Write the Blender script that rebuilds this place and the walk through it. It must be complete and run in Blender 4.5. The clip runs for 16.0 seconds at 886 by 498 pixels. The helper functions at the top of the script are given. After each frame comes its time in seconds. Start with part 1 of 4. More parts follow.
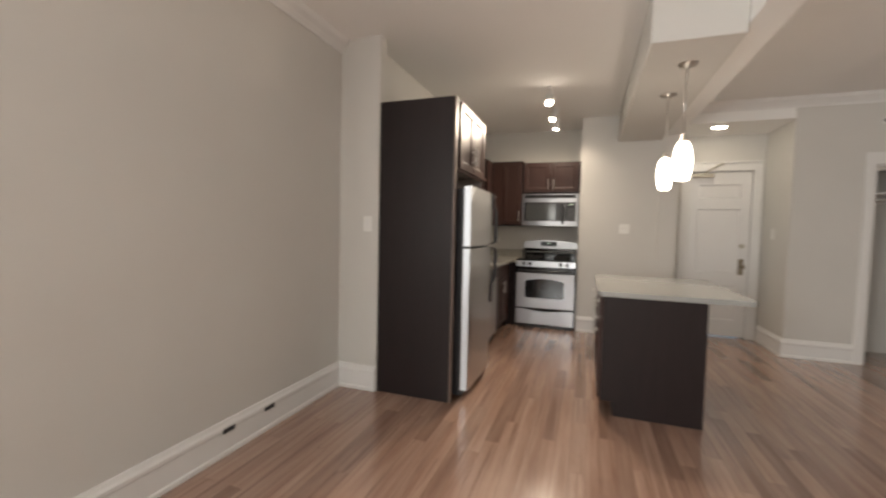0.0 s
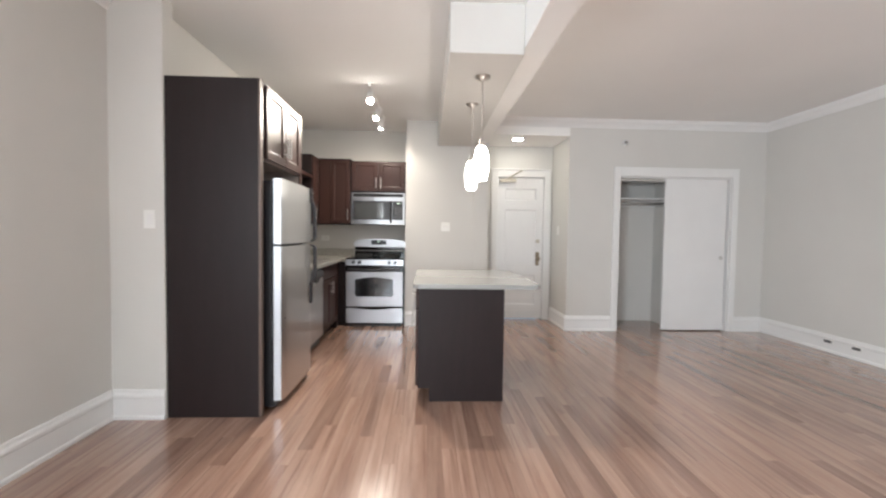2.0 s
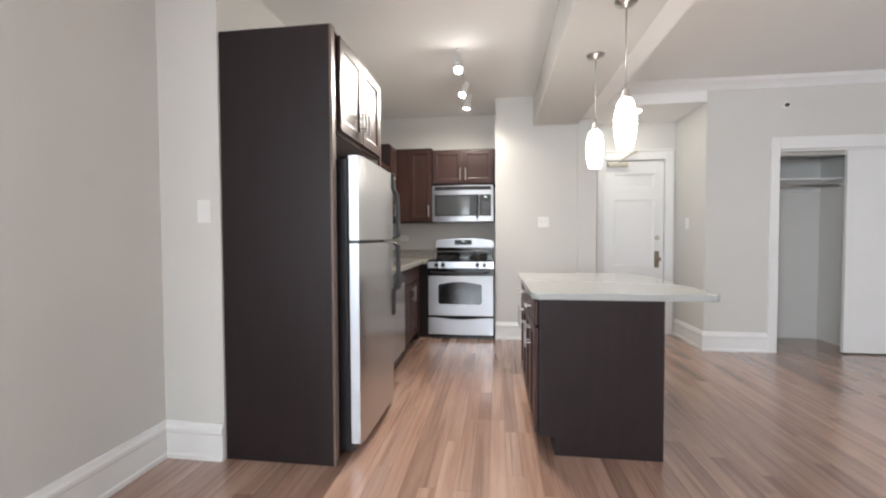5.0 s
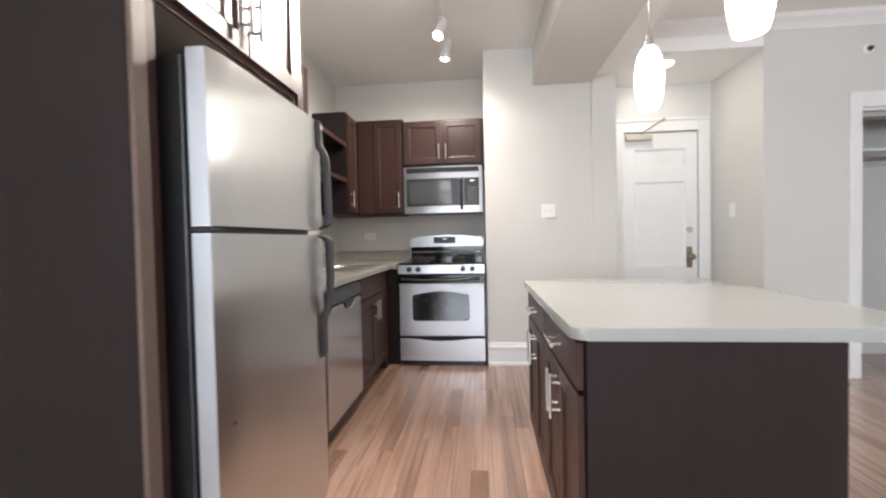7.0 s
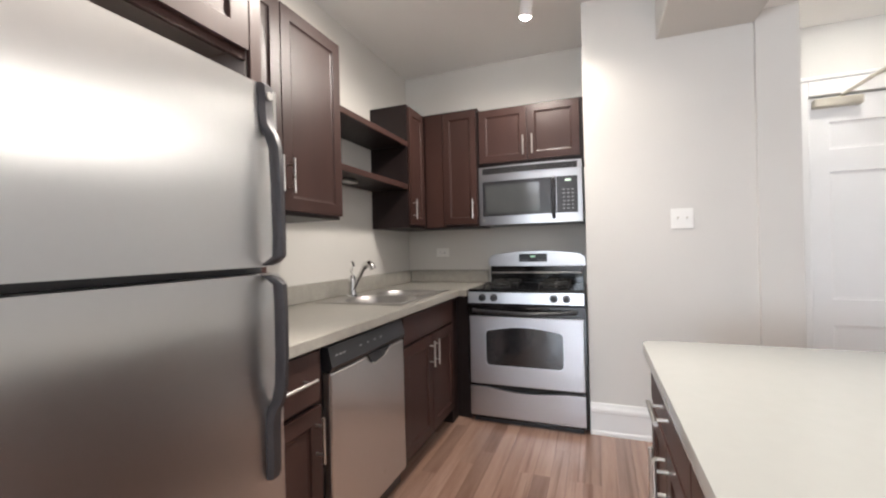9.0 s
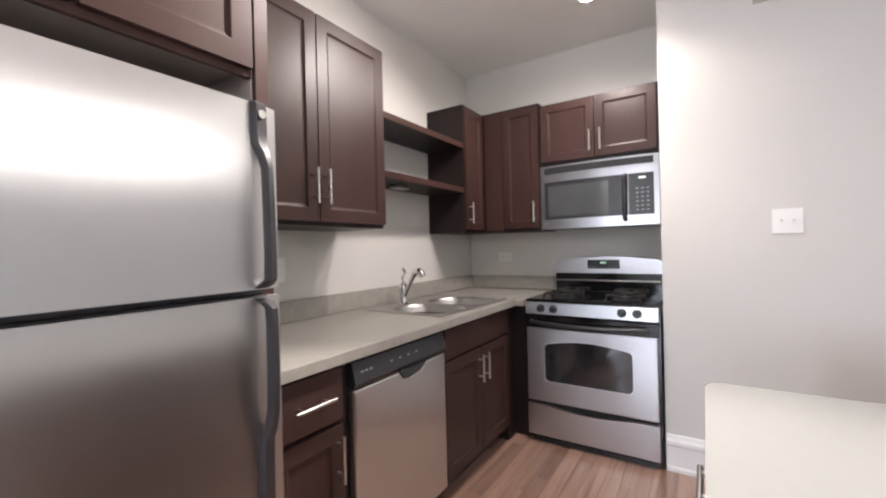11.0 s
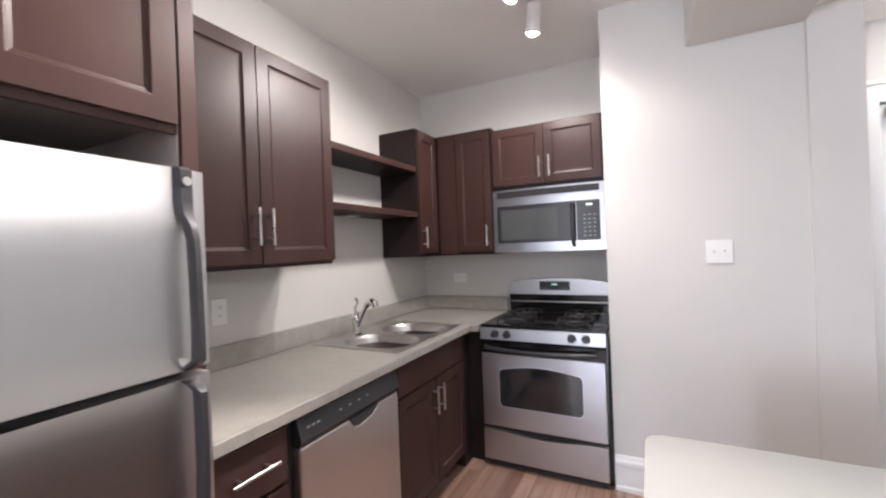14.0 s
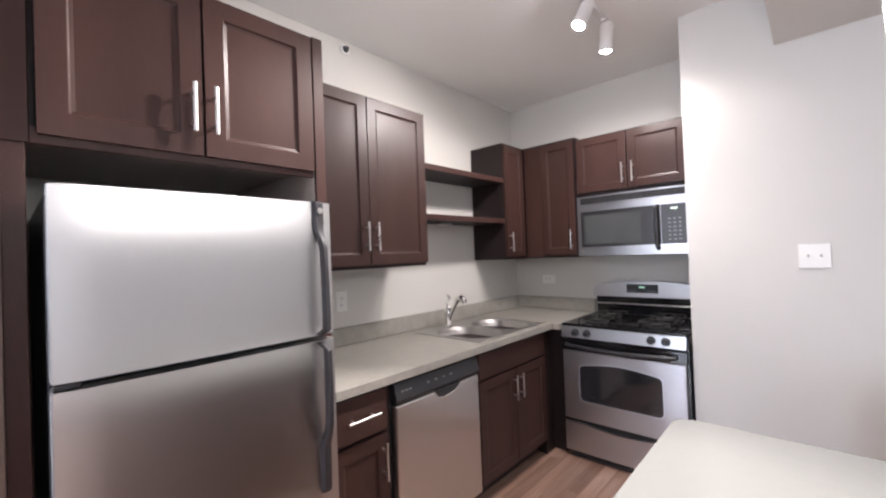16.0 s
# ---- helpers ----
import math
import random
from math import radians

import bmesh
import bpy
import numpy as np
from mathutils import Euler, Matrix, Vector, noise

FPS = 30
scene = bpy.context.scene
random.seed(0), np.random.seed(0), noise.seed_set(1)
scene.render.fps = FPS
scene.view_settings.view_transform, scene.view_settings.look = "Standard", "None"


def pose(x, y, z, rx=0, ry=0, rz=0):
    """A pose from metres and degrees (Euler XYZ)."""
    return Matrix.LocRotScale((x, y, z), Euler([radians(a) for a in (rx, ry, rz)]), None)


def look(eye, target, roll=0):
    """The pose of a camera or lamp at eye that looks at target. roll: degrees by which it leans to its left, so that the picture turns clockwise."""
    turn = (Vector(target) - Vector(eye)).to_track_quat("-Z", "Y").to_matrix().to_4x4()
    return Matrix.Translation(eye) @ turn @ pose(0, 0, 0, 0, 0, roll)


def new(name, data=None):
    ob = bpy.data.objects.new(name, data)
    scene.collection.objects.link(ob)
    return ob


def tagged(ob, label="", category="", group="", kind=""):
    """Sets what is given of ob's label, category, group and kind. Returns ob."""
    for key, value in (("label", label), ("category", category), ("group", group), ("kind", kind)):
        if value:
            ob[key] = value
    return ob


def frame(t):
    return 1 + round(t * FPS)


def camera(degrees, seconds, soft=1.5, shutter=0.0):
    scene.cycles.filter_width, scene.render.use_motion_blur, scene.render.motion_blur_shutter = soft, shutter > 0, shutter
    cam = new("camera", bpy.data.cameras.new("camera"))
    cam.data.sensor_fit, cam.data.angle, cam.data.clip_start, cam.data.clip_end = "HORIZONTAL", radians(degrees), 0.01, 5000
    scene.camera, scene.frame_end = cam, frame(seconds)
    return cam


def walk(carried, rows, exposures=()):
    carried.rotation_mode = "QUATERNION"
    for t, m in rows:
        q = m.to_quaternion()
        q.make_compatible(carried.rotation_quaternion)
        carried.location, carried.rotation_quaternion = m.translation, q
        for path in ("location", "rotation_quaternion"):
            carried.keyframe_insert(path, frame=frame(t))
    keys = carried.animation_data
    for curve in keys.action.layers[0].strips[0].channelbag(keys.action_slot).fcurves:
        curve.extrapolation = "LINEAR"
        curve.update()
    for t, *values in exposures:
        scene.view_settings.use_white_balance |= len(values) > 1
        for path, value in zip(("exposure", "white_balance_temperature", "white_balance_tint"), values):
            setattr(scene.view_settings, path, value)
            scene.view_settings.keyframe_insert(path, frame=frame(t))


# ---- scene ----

from functools import lru_cache

# ---------------------------------------------------------------- camera
cam = camera(95.2, 16.0, soft=2.2, shutter=0.5)
PATH = [
    (0, (0.129, -6.135, 1.291), (-0.540, -4.253, 1.193), 1.3),
    (0.5, (0.195, -6.117, 1.284), (-0.160, -4.150, 1.195), 1.5),
    (1, (0.220, -6.100, 1.281), (0.033, -4.109, 1.200), 1.3),
    (1.5, (0.240, -6.100, 1.271), (0.178, -4.102, 1.197), 1.0),
    (2, (0.313, -6.058, 1.251), (0.393, -4.062, 1.176), 0.8),
    (2.5, (0.416, -5.982, 1.241), (0.625, -3.994, 1.164), 0.6),
    (3, (0.495, -5.941, 1.226), (0.774, -3.962, 1.160), 0.4),
    (3.5, (0.490, -5.888, 1.242), (0.765, -3.905, 1.170), 0.5),
    (4, (0.365, -5.725, 1.231), (0.482, -3.726, 1.145), 0.6),
    (4.3, (0.231, -5.569, 1.219), (0.186, -3.571, 1.143), 0.3),
    (4.5, (0.141, -5.467, 1.207), (-0.010, -3.471, 1.141), 0.1),
    (4.7, (0.069, -5.402, 1.196), (-0.197, -3.418, 1.134), -0.2),
    (6.8, (-0.036, -4.298, 1.122), (-0.206, -2.305, 1.076), -1.1),
    (7, (-0.013, -4.183, 1.120), (-0.206, -2.193, 1.071), -1.2),
    (7.5, (0.065, -3.897, 1.141), (-0.316, -1.934, 1.118), -1.2),
    (8, (0.078, -3.715, 1.168), (-0.483, -1.796, 1.152), -1.2),
    (8.5, (0.062, -3.502, 1.213), (-0.587, -1.611, 1.195), -1.3),
    (9, (0.083, -3.350, 1.200), (-0.627, -1.480, 1.198), -1.4),
    (9.5, (0.141, -3.212, 1.221), (-0.818, -1.456, 1.228), -1.5),
    (9.7, (0.154, -3.196, 1.241), (-0.935, -1.520, 1.235), -1.3),
    (11.8, (0.252, -3.130, 1.269), (-0.821, -1.443, 1.266), -1.7),
    (12, (0.257, -3.125, 1.280), (-0.735, -1.389, 1.281), -1.7),
    (12.5, (0.264, -3.114, 1.336), (-0.573, -1.298, 1.325), -1.8),
    (13, (0.266, -3.107, 1.403), (-0.521, -1.269, 1.392), -2.0),
    (13.5, (0.240, -3.107, 1.436), (-0.562, -1.275, 1.423), -2.0),
    (14, (0.246, -3.109, 1.414), (-0.666, -1.329, 1.413), -2.2),
    (14.5, (0.261, -3.135, 1.392), (-0.792, -1.435, 1.401), -2.1),
    (15, (0.344, -3.220, 1.393), (-0.865, -1.627, 1.422), -2.2),
    (15.5, (0.461, -3.293, 1.407), (-0.831, -1.766, 1.435), -2.3),
    (16, (0.557, -3.294, 1.423), (-0.793, -1.818, 1.449), -2.2),
]
EXPOSURES = [(0.0, -0.34, 7050, 9), (0.6, 0.04, 6550, 7), (1.5, 0.38, 6200, 7), (4.5, 0.4, 6000, 6.5), (7.0, 0.6, 6000, 7.5), (9.0, 0.58, 6000, 8.5), (12.0, 0.57, 5850, 13.5), (16.0, 0.62, 5750, 13.5)]
walk(cam, [(t, look(eye, target, roll)) for t, eye, target, roll in PATH], EXPOSURES)

# ---------------------------------------------------------------- world and lamps
CEIL = 2.75
world = bpy.data.worlds.new("sky")
world.use_nodes = True
scene.world = world
sky = world.node_tree.nodes.new("ShaderNodeTexSky")
sky.sky_type, sky.sun_disc = "NISHITA", False
sky.sun_elevation, sky.sun_rotation = radians(38), radians(200)
bg = world.node_tree.nodes["Background"]
bg.inputs["Strength"].default_value = 0.12
world.node_tree.links.new(sky.outputs[0], bg.inputs["Color"])


def lamp(name, kind, m, energy, colour, **settings):
    data = bpy.data.lights.new(name, kind)
    data.energy, data.color = energy, colour
    ob = new(name, data)
    ob.matrix_world = m
    for key, value in settings.items():
        if key == "size":
            data.shape, data.size, data.size_y = "RECTANGLE", value[0], value[1]
        elif key == "radius":
            data.shadow_soft_size = value
        elif key == "cone":
            data.spot_size, data.spot_blend = radians(value), 0.5
    return ob


# the sky's light in the two window openings of the living room, one in the south wall and one in the west wall
SOUTH, WEST = -10.5, -1.745
WINDOWS = [("south", -1.3, 0.3, 52), ("west", -8.9, -7.1, 238)]
WIN_Z = (0.75, 2.25)


def window_place(side, u, out, z):
    """A place in a window's opening: u along the wall, out towards the street."""
    return (u, SOUTH - out, z) if side == "south" else (WEST - out, u, z)


for side, u0, u1, watts in WINDOWS:
    turn = (90, 0, 0) if side == "south" else (90, 0, -90)
    lamp("window_daylight", "AREA", pose(*window_place(side, (u0 + u1) / 2, 0.05, 1.5), *turn), watts, (0.90, 0.95, 1.0), size=(u1 - u0 - 0.08, 1.42))
# track heads: the head's middle, its aim, watts and cone
HEADS = [((-0.30, -1.74, 2.665), (0.1, -3.9, 0.3), 125, 95), ((-0.285, -1.21, 2.655), (-0.80, -1.95, 0.9), 38, 174), ((-0.27, -0.94, 2.625), (-0.52, -0.66, 0.9), 22, 172)]
for eye, aim, watts, cone in HEADS:
    way = (Vector(aim) - Vector(eye)).normalized()
    lamp("track_spot", "SPOT", look(Vector(eye) + way * 0.155, aim), watts, (1.0, 0.86, 0.72), radius=0.05, cone=cone)

# ---------------------------------------------------------------- materials


def material(name, colour, rough=0.5, metal=0.0, vary=0.08, scale=6.0, bump=0.1, fine=120.0, stretch=(1, 1, 1), coat=0.0, rough_vary=0.08, second=None, each=0.0, island=False, spec=0.5, brushed=0.0, streak=0.0, coat_rough=0.12):
    """A surface with colour drift at one scale, grain and relief at a finer one."""
    m = bpy.data.materials.new(name)
    m.use_nodes = True
    n, l = m.node_tree.nodes, m.node_tree.links
    b = n["Principled BSDF"]
    b.inputs["Metallic"].default_value = metal
    b.inputs["Coat Weight"].default_value = coat
    b.inputs["Specular IOR Level"].default_value = spec
    b.inputs["Coat Roughness"].default_value = coat_rough
    if brushed:
        tan = n.new("ShaderNodeTangent")
        tan.direction_type, tan.axis = "RADIAL", "Z"
        b.inputs["Anisotropic"].default_value = brushed
        l.new(tan.outputs[0], b.inputs["Tangent"])
    co, mp = n.new("ShaderNodeTexCoord"), n.new("ShaderNodeMapping")
    mp.inputs["Scale"].default_value = stretch
    l.new(co.outputs["Object"], mp.inputs["Vector"])
    if each:
        src = n.new("ShaderNodeNewGeometry").outputs["Random Per Island"] if island else n.new("ShaderNodeObjectInfo").outputs["Random"]
        shift = n.new("ShaderNodeMath")
        shift.operation, shift.inputs[1].default_value = "MULTIPLY", 97.0
        l.new(src, shift.inputs[0])
        l.new(shift.outputs[0], mp.inputs["Location"])
    big, small = n.new("ShaderNodeTexNoise"), n.new("ShaderNodeTexNoise")
    big.inputs["Scale"].default_value, big.inputs["Detail"].default_value = scale, 5
    small.inputs["Scale"].default_value, small.inputs["Detail"].default_value = fine, 3
    l.new(mp.outputs[0], big.inputs["Vector"])
    l.new(mp.outputs[0], small.inputs["Vector"])
    ramp = n.new("ShaderNodeValToRGB")
    a = [max(0.0, c * (1 - vary)) for c in colour]
    z = [min(1.0, c * (1 + vary)) for c in (second or colour)]
    ramp.color_ramp.elements[0].position, ramp.color_ramp.elements[1].position = 0.3, 0.7
    ramp.color_ramp.elements[0].color, ramp.color_ramp.elements[1].color = (*a, 1), (*z, 1)
    l.new(big.outputs[0], ramp.inputs[0])
    mix = n.new("ShaderNodeMix")
    mix.data_type, mix.blend_type = "RGBA", "OVERLAY"
    mix.inputs["Factor"].default_value = min(0.6, vary * 2.0)
    l.new(ramp.outputs[0], mix.inputs[6])
    l.new(small.outputs[0], mix.inputs[7])
    out = mix.outputs[2]
    if each:
        tone = n.new("ShaderNodeValToRGB")
        e = tone.color_ramp.elements
        e[0].color, e[1].color = (1 - each, 1 - each * 1.1, 1 - each * 1.15, 1), (1, 1, 1, 1)
        mid = tone.color_ramp.elements.new(0.22)
        mid.color = (1 - each * 0.42, 1 - each * 0.45, 1 - each * 0.45, 1)
        mid = tone.color_ramp.elements.new(0.68)
        mid.color = (1 - each * 0.10, 1 - each * 0.16, 1 - each * 0.20, 1)
        l.new(src, tone.inputs[0])
        mul = n.new("ShaderNodeMix")
        mul.data_type, mul.blend_type = "RGBA", "MULTIPLY"
        mul.inputs["Factor"].default_value = 1.0
        l.new(out, mul.inputs[6])
        l.new(tone.outputs[0], mul.inputs[7])
        out = mul.outputs[2]
    if streak:
        # long dark mineral streaks along the board
        far, thin, cut = n.new("ShaderNodeMapping"), n.new("ShaderNodeTexNoise"), n.new("ShaderNodeValToRGB")
        far.inputs["Scale"].default_value = (9.0, 2.2, 1.0)
        l.new(mp.outputs[0], far.inputs["Vector"])
        l.new(far.outputs[0], thin.inputs["Vector"])
        thin.inputs["Scale"].default_value, thin.inputs["Detail"].default_value, thin.inputs["Distortion"].default_value = 1.0, 4, 0.6
        cut.color_ramp.elements[0].position, cut.color_ramp.elements[1].position = 0.56, 0.70
        cut.color_ramp.elements[0].color, cut.color_ramp.elements[1].color = (1, 1, 1, 1), (1 - streak, 1 - streak * 1.08, 1 - streak * 1.12, 1)
        l.new(thin.outputs[0], cut.inputs[0])
        dark = n.new("ShaderNodeMix")
        dark.data_type, dark.blend_type = "RGBA", "MULTIPLY"
        dark.inputs["Factor"].default_value = 1.0
        l.new(out, dark.inputs[6])
        l.new(cut.outputs[0], dark.inputs[7])
        out = dark.outputs[2]
    l.new(out, b.inputs["Base Color"])
    rr = n.new("ShaderNodeMapRange")
    rr.inputs["To Min"].default_value, rr.inputs["To Max"].default_value = max(0.02, rough - rough_vary), min(1, rough + rough_vary)
    l.new(big.outputs[0], rr.inputs["Value"])
    l.new(rr.outputs[0], b.inputs["Roughness"])
    if bump:
        bp = n.new("ShaderNodeBump")
        bp.inputs["Strength"].default_value, bp.inputs["Distance"].default_value = bump, 0.002
        l.new(small.outputs[0], bp.inputs["Height"])
        l.new(bp.outputs[0], b.inputs["Normal"])
    return m


def glowing(name, colour, strength):
    m = material(name, (0.9, 0.88, 0.84), 0.35, bump=0, vary=0.02)
    b = m.node_tree.nodes["Principled BSDF"]
    b.inputs["Emission Color"].default_value = (*colour, 1)
    b.inputs["Emission Strength"].default_value = strength
    return m


def clear_glass(name):
    m = bpy.data.materials.new(name)
    m.use_nodes = True
    b = m.node_tree.nodes["Principled BSDF"]
    b.inputs["Transmission Weight"].default_value, b.inputs["Roughness"].default_value, b.inputs["IOR"].default_value = 1.0, 0.01, 1.45
    return m


WALL = material("greige_wall_paint", (0.645, 0.627, 0.594), 0.75, vary=0.025, scale=1.3, bump=0.12, fine=260)
CEILING = material("ceiling_paint", (0.90, 0.89, 0.87), 0.85, vary=0.02, scale=1.0, bump=0.1, fine=200)
TRIM = material("white_trim_paint", (0.80, 0.79, 0.775), 0.4, vary=0.02, scale=3, bump=0.05, fine=90)
DOORPAINT = material("white_door_paint", (0.80, 0.79, 0.78), 0.42, vary=0.02, scale=3, bump=0.06, fine=80)
WOOD = material("espresso_wood", (0.044, 0.0220, 0.0186), 0.36, vary=0.05, scale=2.2, bump=0.02, fine=40, stretch=(2.2, 2.2, 0.4), second=(0.055, 0.0275, 0.0228), spec=0.28, each=0.10, rough_vary=0.02)
PANEL = material("espresso_laminate", (0.0182, 0.0118, 0.0119), 0.45, spec=0.27, vary=0.10, scale=6, bump=0.06, fine=60, stretch=(4, 4, 0.4))
EDGE = material("panel_edge_band", (0.15, 0.106, 0.086), 0.4, vary=0.1, scale=6, bump=0.05)
# pale melamine, lightened further to stand in for bounced light above the refrigerator
LINER = material("cabinet_underside", (0.46, 0.40, 0.37), 0.5, vary=0.06, scale=5)
DARK = material("dark_interior", (0.02, 0.016, 0.015), 0.6, vary=0.1)
STEEL = material("brushed_steel", (0.66, 0.65, 0.635), 0.30, 1.0, vary=0.015, scale=1.6, bump=0.0, fine=60, rough_vary=0.03, brushed=0.88)
STEEL_X = material("brushed_steel_cross", (0.50, 0.50, 0.515), 0.31, 1.0, vary=0.015, scale=1.6, bump=0.0, fine=60, rough_vary=0.03, brushed=0.6)
STEEL_SIDE = material("door_edge_steel", (0.62, 0.64, 0.67), 0.42, 0.7, vary=0.03)
CHROME = material("satin_nickel", (0.62, 0.605, 0.58), 0.30, 1.0, vary=0.03, bump=0.02)
POLISHED = material("polished_chrome", (0.80, 0.80, 0.80), 0.08, 1.0, vary=0.02, bump=0)
SINKSTEEL = material("sink_steel", (0.56, 0.545, 0.53), 0.40, 1.0, vary=0.05, scale=9, bump=0.03)
BLACK = material("black_plastic", (0.024, 0.024, 0.027), 0.32, vary=0.1, scale=20, bump=0.04)
GREYPLASTIC = material("dark_grey_plastic", (0.040, 0.038, 0.042), 0.42, spec=0.35, vary=0.1, scale=20, bump=0.05)
ENAMEL = material("black_enamel", (0.008, 0.008, 0.009), 0.10, vary=0.1, bump=0)
OVENGLASS = material("dark_oven_glass", (0.020, 0.021, 0.024), 0.05, vary=0.1, bump=0, coat=0.6)
IRON = material("cast_iron", (0.014, 0.014, 0.014), 0.55, vary=0.15, scale=30, bump=0.2)
QUARTZ = material("white_quartz", (0.335, 0.338, 0.322), 0.16, vary=0.012, scale=30, bump=0.0, fine=320, rough_vary=0.008)
COUNTER = material("grey_laminate_counter", (0.34, 0.325, 0.29), 0.33, vary=0.10, scale=16, bump=0.03, fine=160)
PLASTICWHITE = material("white_switch_plastic", (0.82, 0.81, 0.78), 0.35, vary=0.01, bump=0)
BRASS = material("aged_bronze", (0.30, 0.25, 0.19), 0.35, 1.0, vary=0.12, scale=30)
CLOSERPAINT = material("closer_grey_paint", (0.52, 0.48, 0.40), 0.45, vary=0.05)
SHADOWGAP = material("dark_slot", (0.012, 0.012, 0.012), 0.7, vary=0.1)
PRINT = material("pale_print", (0.26, 0.26, 0.27), 0.5, vary=0.02, bump=0)
GREENLED = glowing("green_display", (0.25, 1.0, 0.45), 0.35)
SHADE = glowing("lit_white_glass", (1.0, 0.90, 0.80), 20.5)
BULB = glowing("lit_bulb", (1.0, 0.90, 0.79), 260.0)
DOWNLIGHT = glowing("lit_downlight", (1.0, 0.91, 0.78), 90.0)
PLANK = material("strip_oak_red", (0.355, 0.213, 0.157), 0.20, vary=0.07, scale=4, bump=0.03, fine=40, stretch=(5, 0.35, 1), second=(0.44, 0.292, 0.224), coat=0.7, rough_vary=0.07, each=0.38, streak=0.30, coat_rough=0.19)
PLANK_FAR = material("strip_oak_far", (0.355, 0.213, 0.157), 0.20, vary=0.07, scale=4, bump=0.03, fine=40, stretch=(5, 0.35, 1), second=(0.44, 0.292, 0.224), coat=0.7, rough_vary=0.07, each=0.38, streak=0.30, coat_rough=0.19, island=True)
MESHGLASS = material("microwave_mesh_glass", (0.075, 0.080, 0.082), 0.10, vary=0.05, fine=400, bump=0.03, coat=0.5)
SUBFLOOR = material("floor_joint", (0.16, 0.09, 0.062), 0.5, vary=0.1)
GLASS = clear_glass("window_glass")

# ---------------------------------------------------------------- mesh helpers


def box(bm, x0, x1, y0, y1, z0, z1, bevel=0.0, seg=1):
    """Adds a box to bm; bevel rounds its edges."""
    x0, x1, y0, y1, z0, z1 = min(x0, x1), max(x0, x1), min(y0, y1), max(y0, y1), min(z0, z1), max(z0, z1)
    made = bmesh.ops.create_cube(bm, size=1.0)["verts"]
    for v in made:
        v.co = Vector((x0 + (v.co.x + 0.5) * (x1 - x0), y0 + (v.co.y + 0.5) * (y1 - y0), z0 + (v.co.z + 0.5) * (z1 - z0)))
    if bevel:
        edges = list({e for v in made for e in v.link_edges})
        bmesh.ops.bevel(bm, geom=edges, offset=bevel, segments=seg, affect="EDGES", profile=0.5)
    return bm


def rod(bm, p, q, r, r2=None, seg=16):
    """Adds a closed cylinder or cone from p to q."""
    p, q = Vector(p), Vector(q)
    m = Matrix.Translation((p + q) / 2) @ (q - p).to_track_quat("Z", "Y").to_matrix().to_4x4()
    bmesh.ops.create_cone(bm, cap_ends=True, segments=seg, radius1=r, radius2=r if r2 is None else r2, depth=(q - p).length, matrix=m)
    return bm


def lathe(bm, centre, profile, seg=32):
    """Adds a surface of revolution about the upright axis through centre; profile: rows of radius, height."""
    rings = []
    for r, h in profile:
        rings.append([bm.verts.new((centre[0] + r * math.cos(2 * math.pi * k / seg), centre[1] + r * math.sin(2 * math.pi * k / seg), centre[2] + h)) for k in range(seg)])
    for a, b in zip(rings, rings[1:]):
        for k in range(seg):
            bm.faces.new((a[k], a[(k + 1) % seg], b[(k + 1) % seg], b[k]))
    bm.faces.new(rings[0][::-1])
    bm.faces.new(rings[-1])
    return bm


def tube(bm, points, r, seg=12):
    """Adds a bent round bar through points."""
    points = [Vector(p) for p in points]
    rings = []
    for k, p in enumerate(points):
        way = (points[min(k + 1, len(points) - 1)] - points[max(k - 1, 0)]).normalized()
        side = way.cross(Vector((0.31, 0.17, 0.93))).normalized()
        up = way.cross(side)
        rings.append([bm.verts.new(p + r * (math.cos(2 * math.pi * j / seg) * side + math.sin(2 * math.pi * j / seg) * up)) for j in range(seg)])
    for a, b in zip(rings, rings[1:]):
        for j in range(seg):
            bm.faces.new((a[j], a[(j + 1) % seg], b[(j + 1) % seg], b[j]))
    bm.faces.new(rings[0][::-1])
    bm.faces.new(rings[-1])
    return bm


def prism(bm, outline, axis, a, b):
    """Adds a prism: outline in the two other axes (in xyz order), drawn out along axis from a to b."""
    n = "xyz".index(axis)

    def at(u, v, w):
        c = [u, v]
        c.insert(n, w)
        return bm.verts.new(c)

    low, high = [at(u, v, a) for u, v in outline], [at(u, v, b) for u, v in outline]
    k = len(outline)
    for i in range(k):
        bm.faces.new((low[i], low[(i + 1) % k], high[(i + 1) % k], high[i]))
    bm.faces.new(low[::-1])
    bm.faces.new(high)
    return bm


def finish(bm, name, mat, smooth=False):
    bmesh.ops.recalc_face_normals(bm, faces=bm.faces)
    me = bpy.data.meshes.new(name)
    if smooth:
        for f in bm.faces:
            f.smooth = len(f.verts) == 4
        for e in bm.edges:
            if len(e.link_faces) == 2 and e.calc_face_angle(0) > radians(38):
                e.smooth = False
    bm.to_mesh(me)
    bm.free()
    me.materials.append(mat)
    return me


def thing(name, at, label, category, group="", kind=""):
    ob = new(name)
    ob.empty_display_size = 0.1
    ob.location = at
    return tagged(ob, label, category, group, kind)


def spot_of(ob):
    return ob.location + (spot_of(ob.parent) if ob.parent else Vector())


def part(name, bm, mat, parent, label="", smooth=False):
    """Links bm, given in world places, as one mesh under a thing or a part."""
    bmesh.ops.translate(bm, verts=bm.verts, vec=-spot_of(parent))
    ob = new(name, finish(bm, name, mat, smooth))
    ob.parent = parent
    return tagged(ob, label)


def solid(name, bm, mat, label, category, kind="structure", smooth=False):
    """One top-level mesh, given in world places."""
    return tagged(new(name, finish(bm, name, mat, smooth)), label, category, "", kind)


def B():
    return bmesh.new()


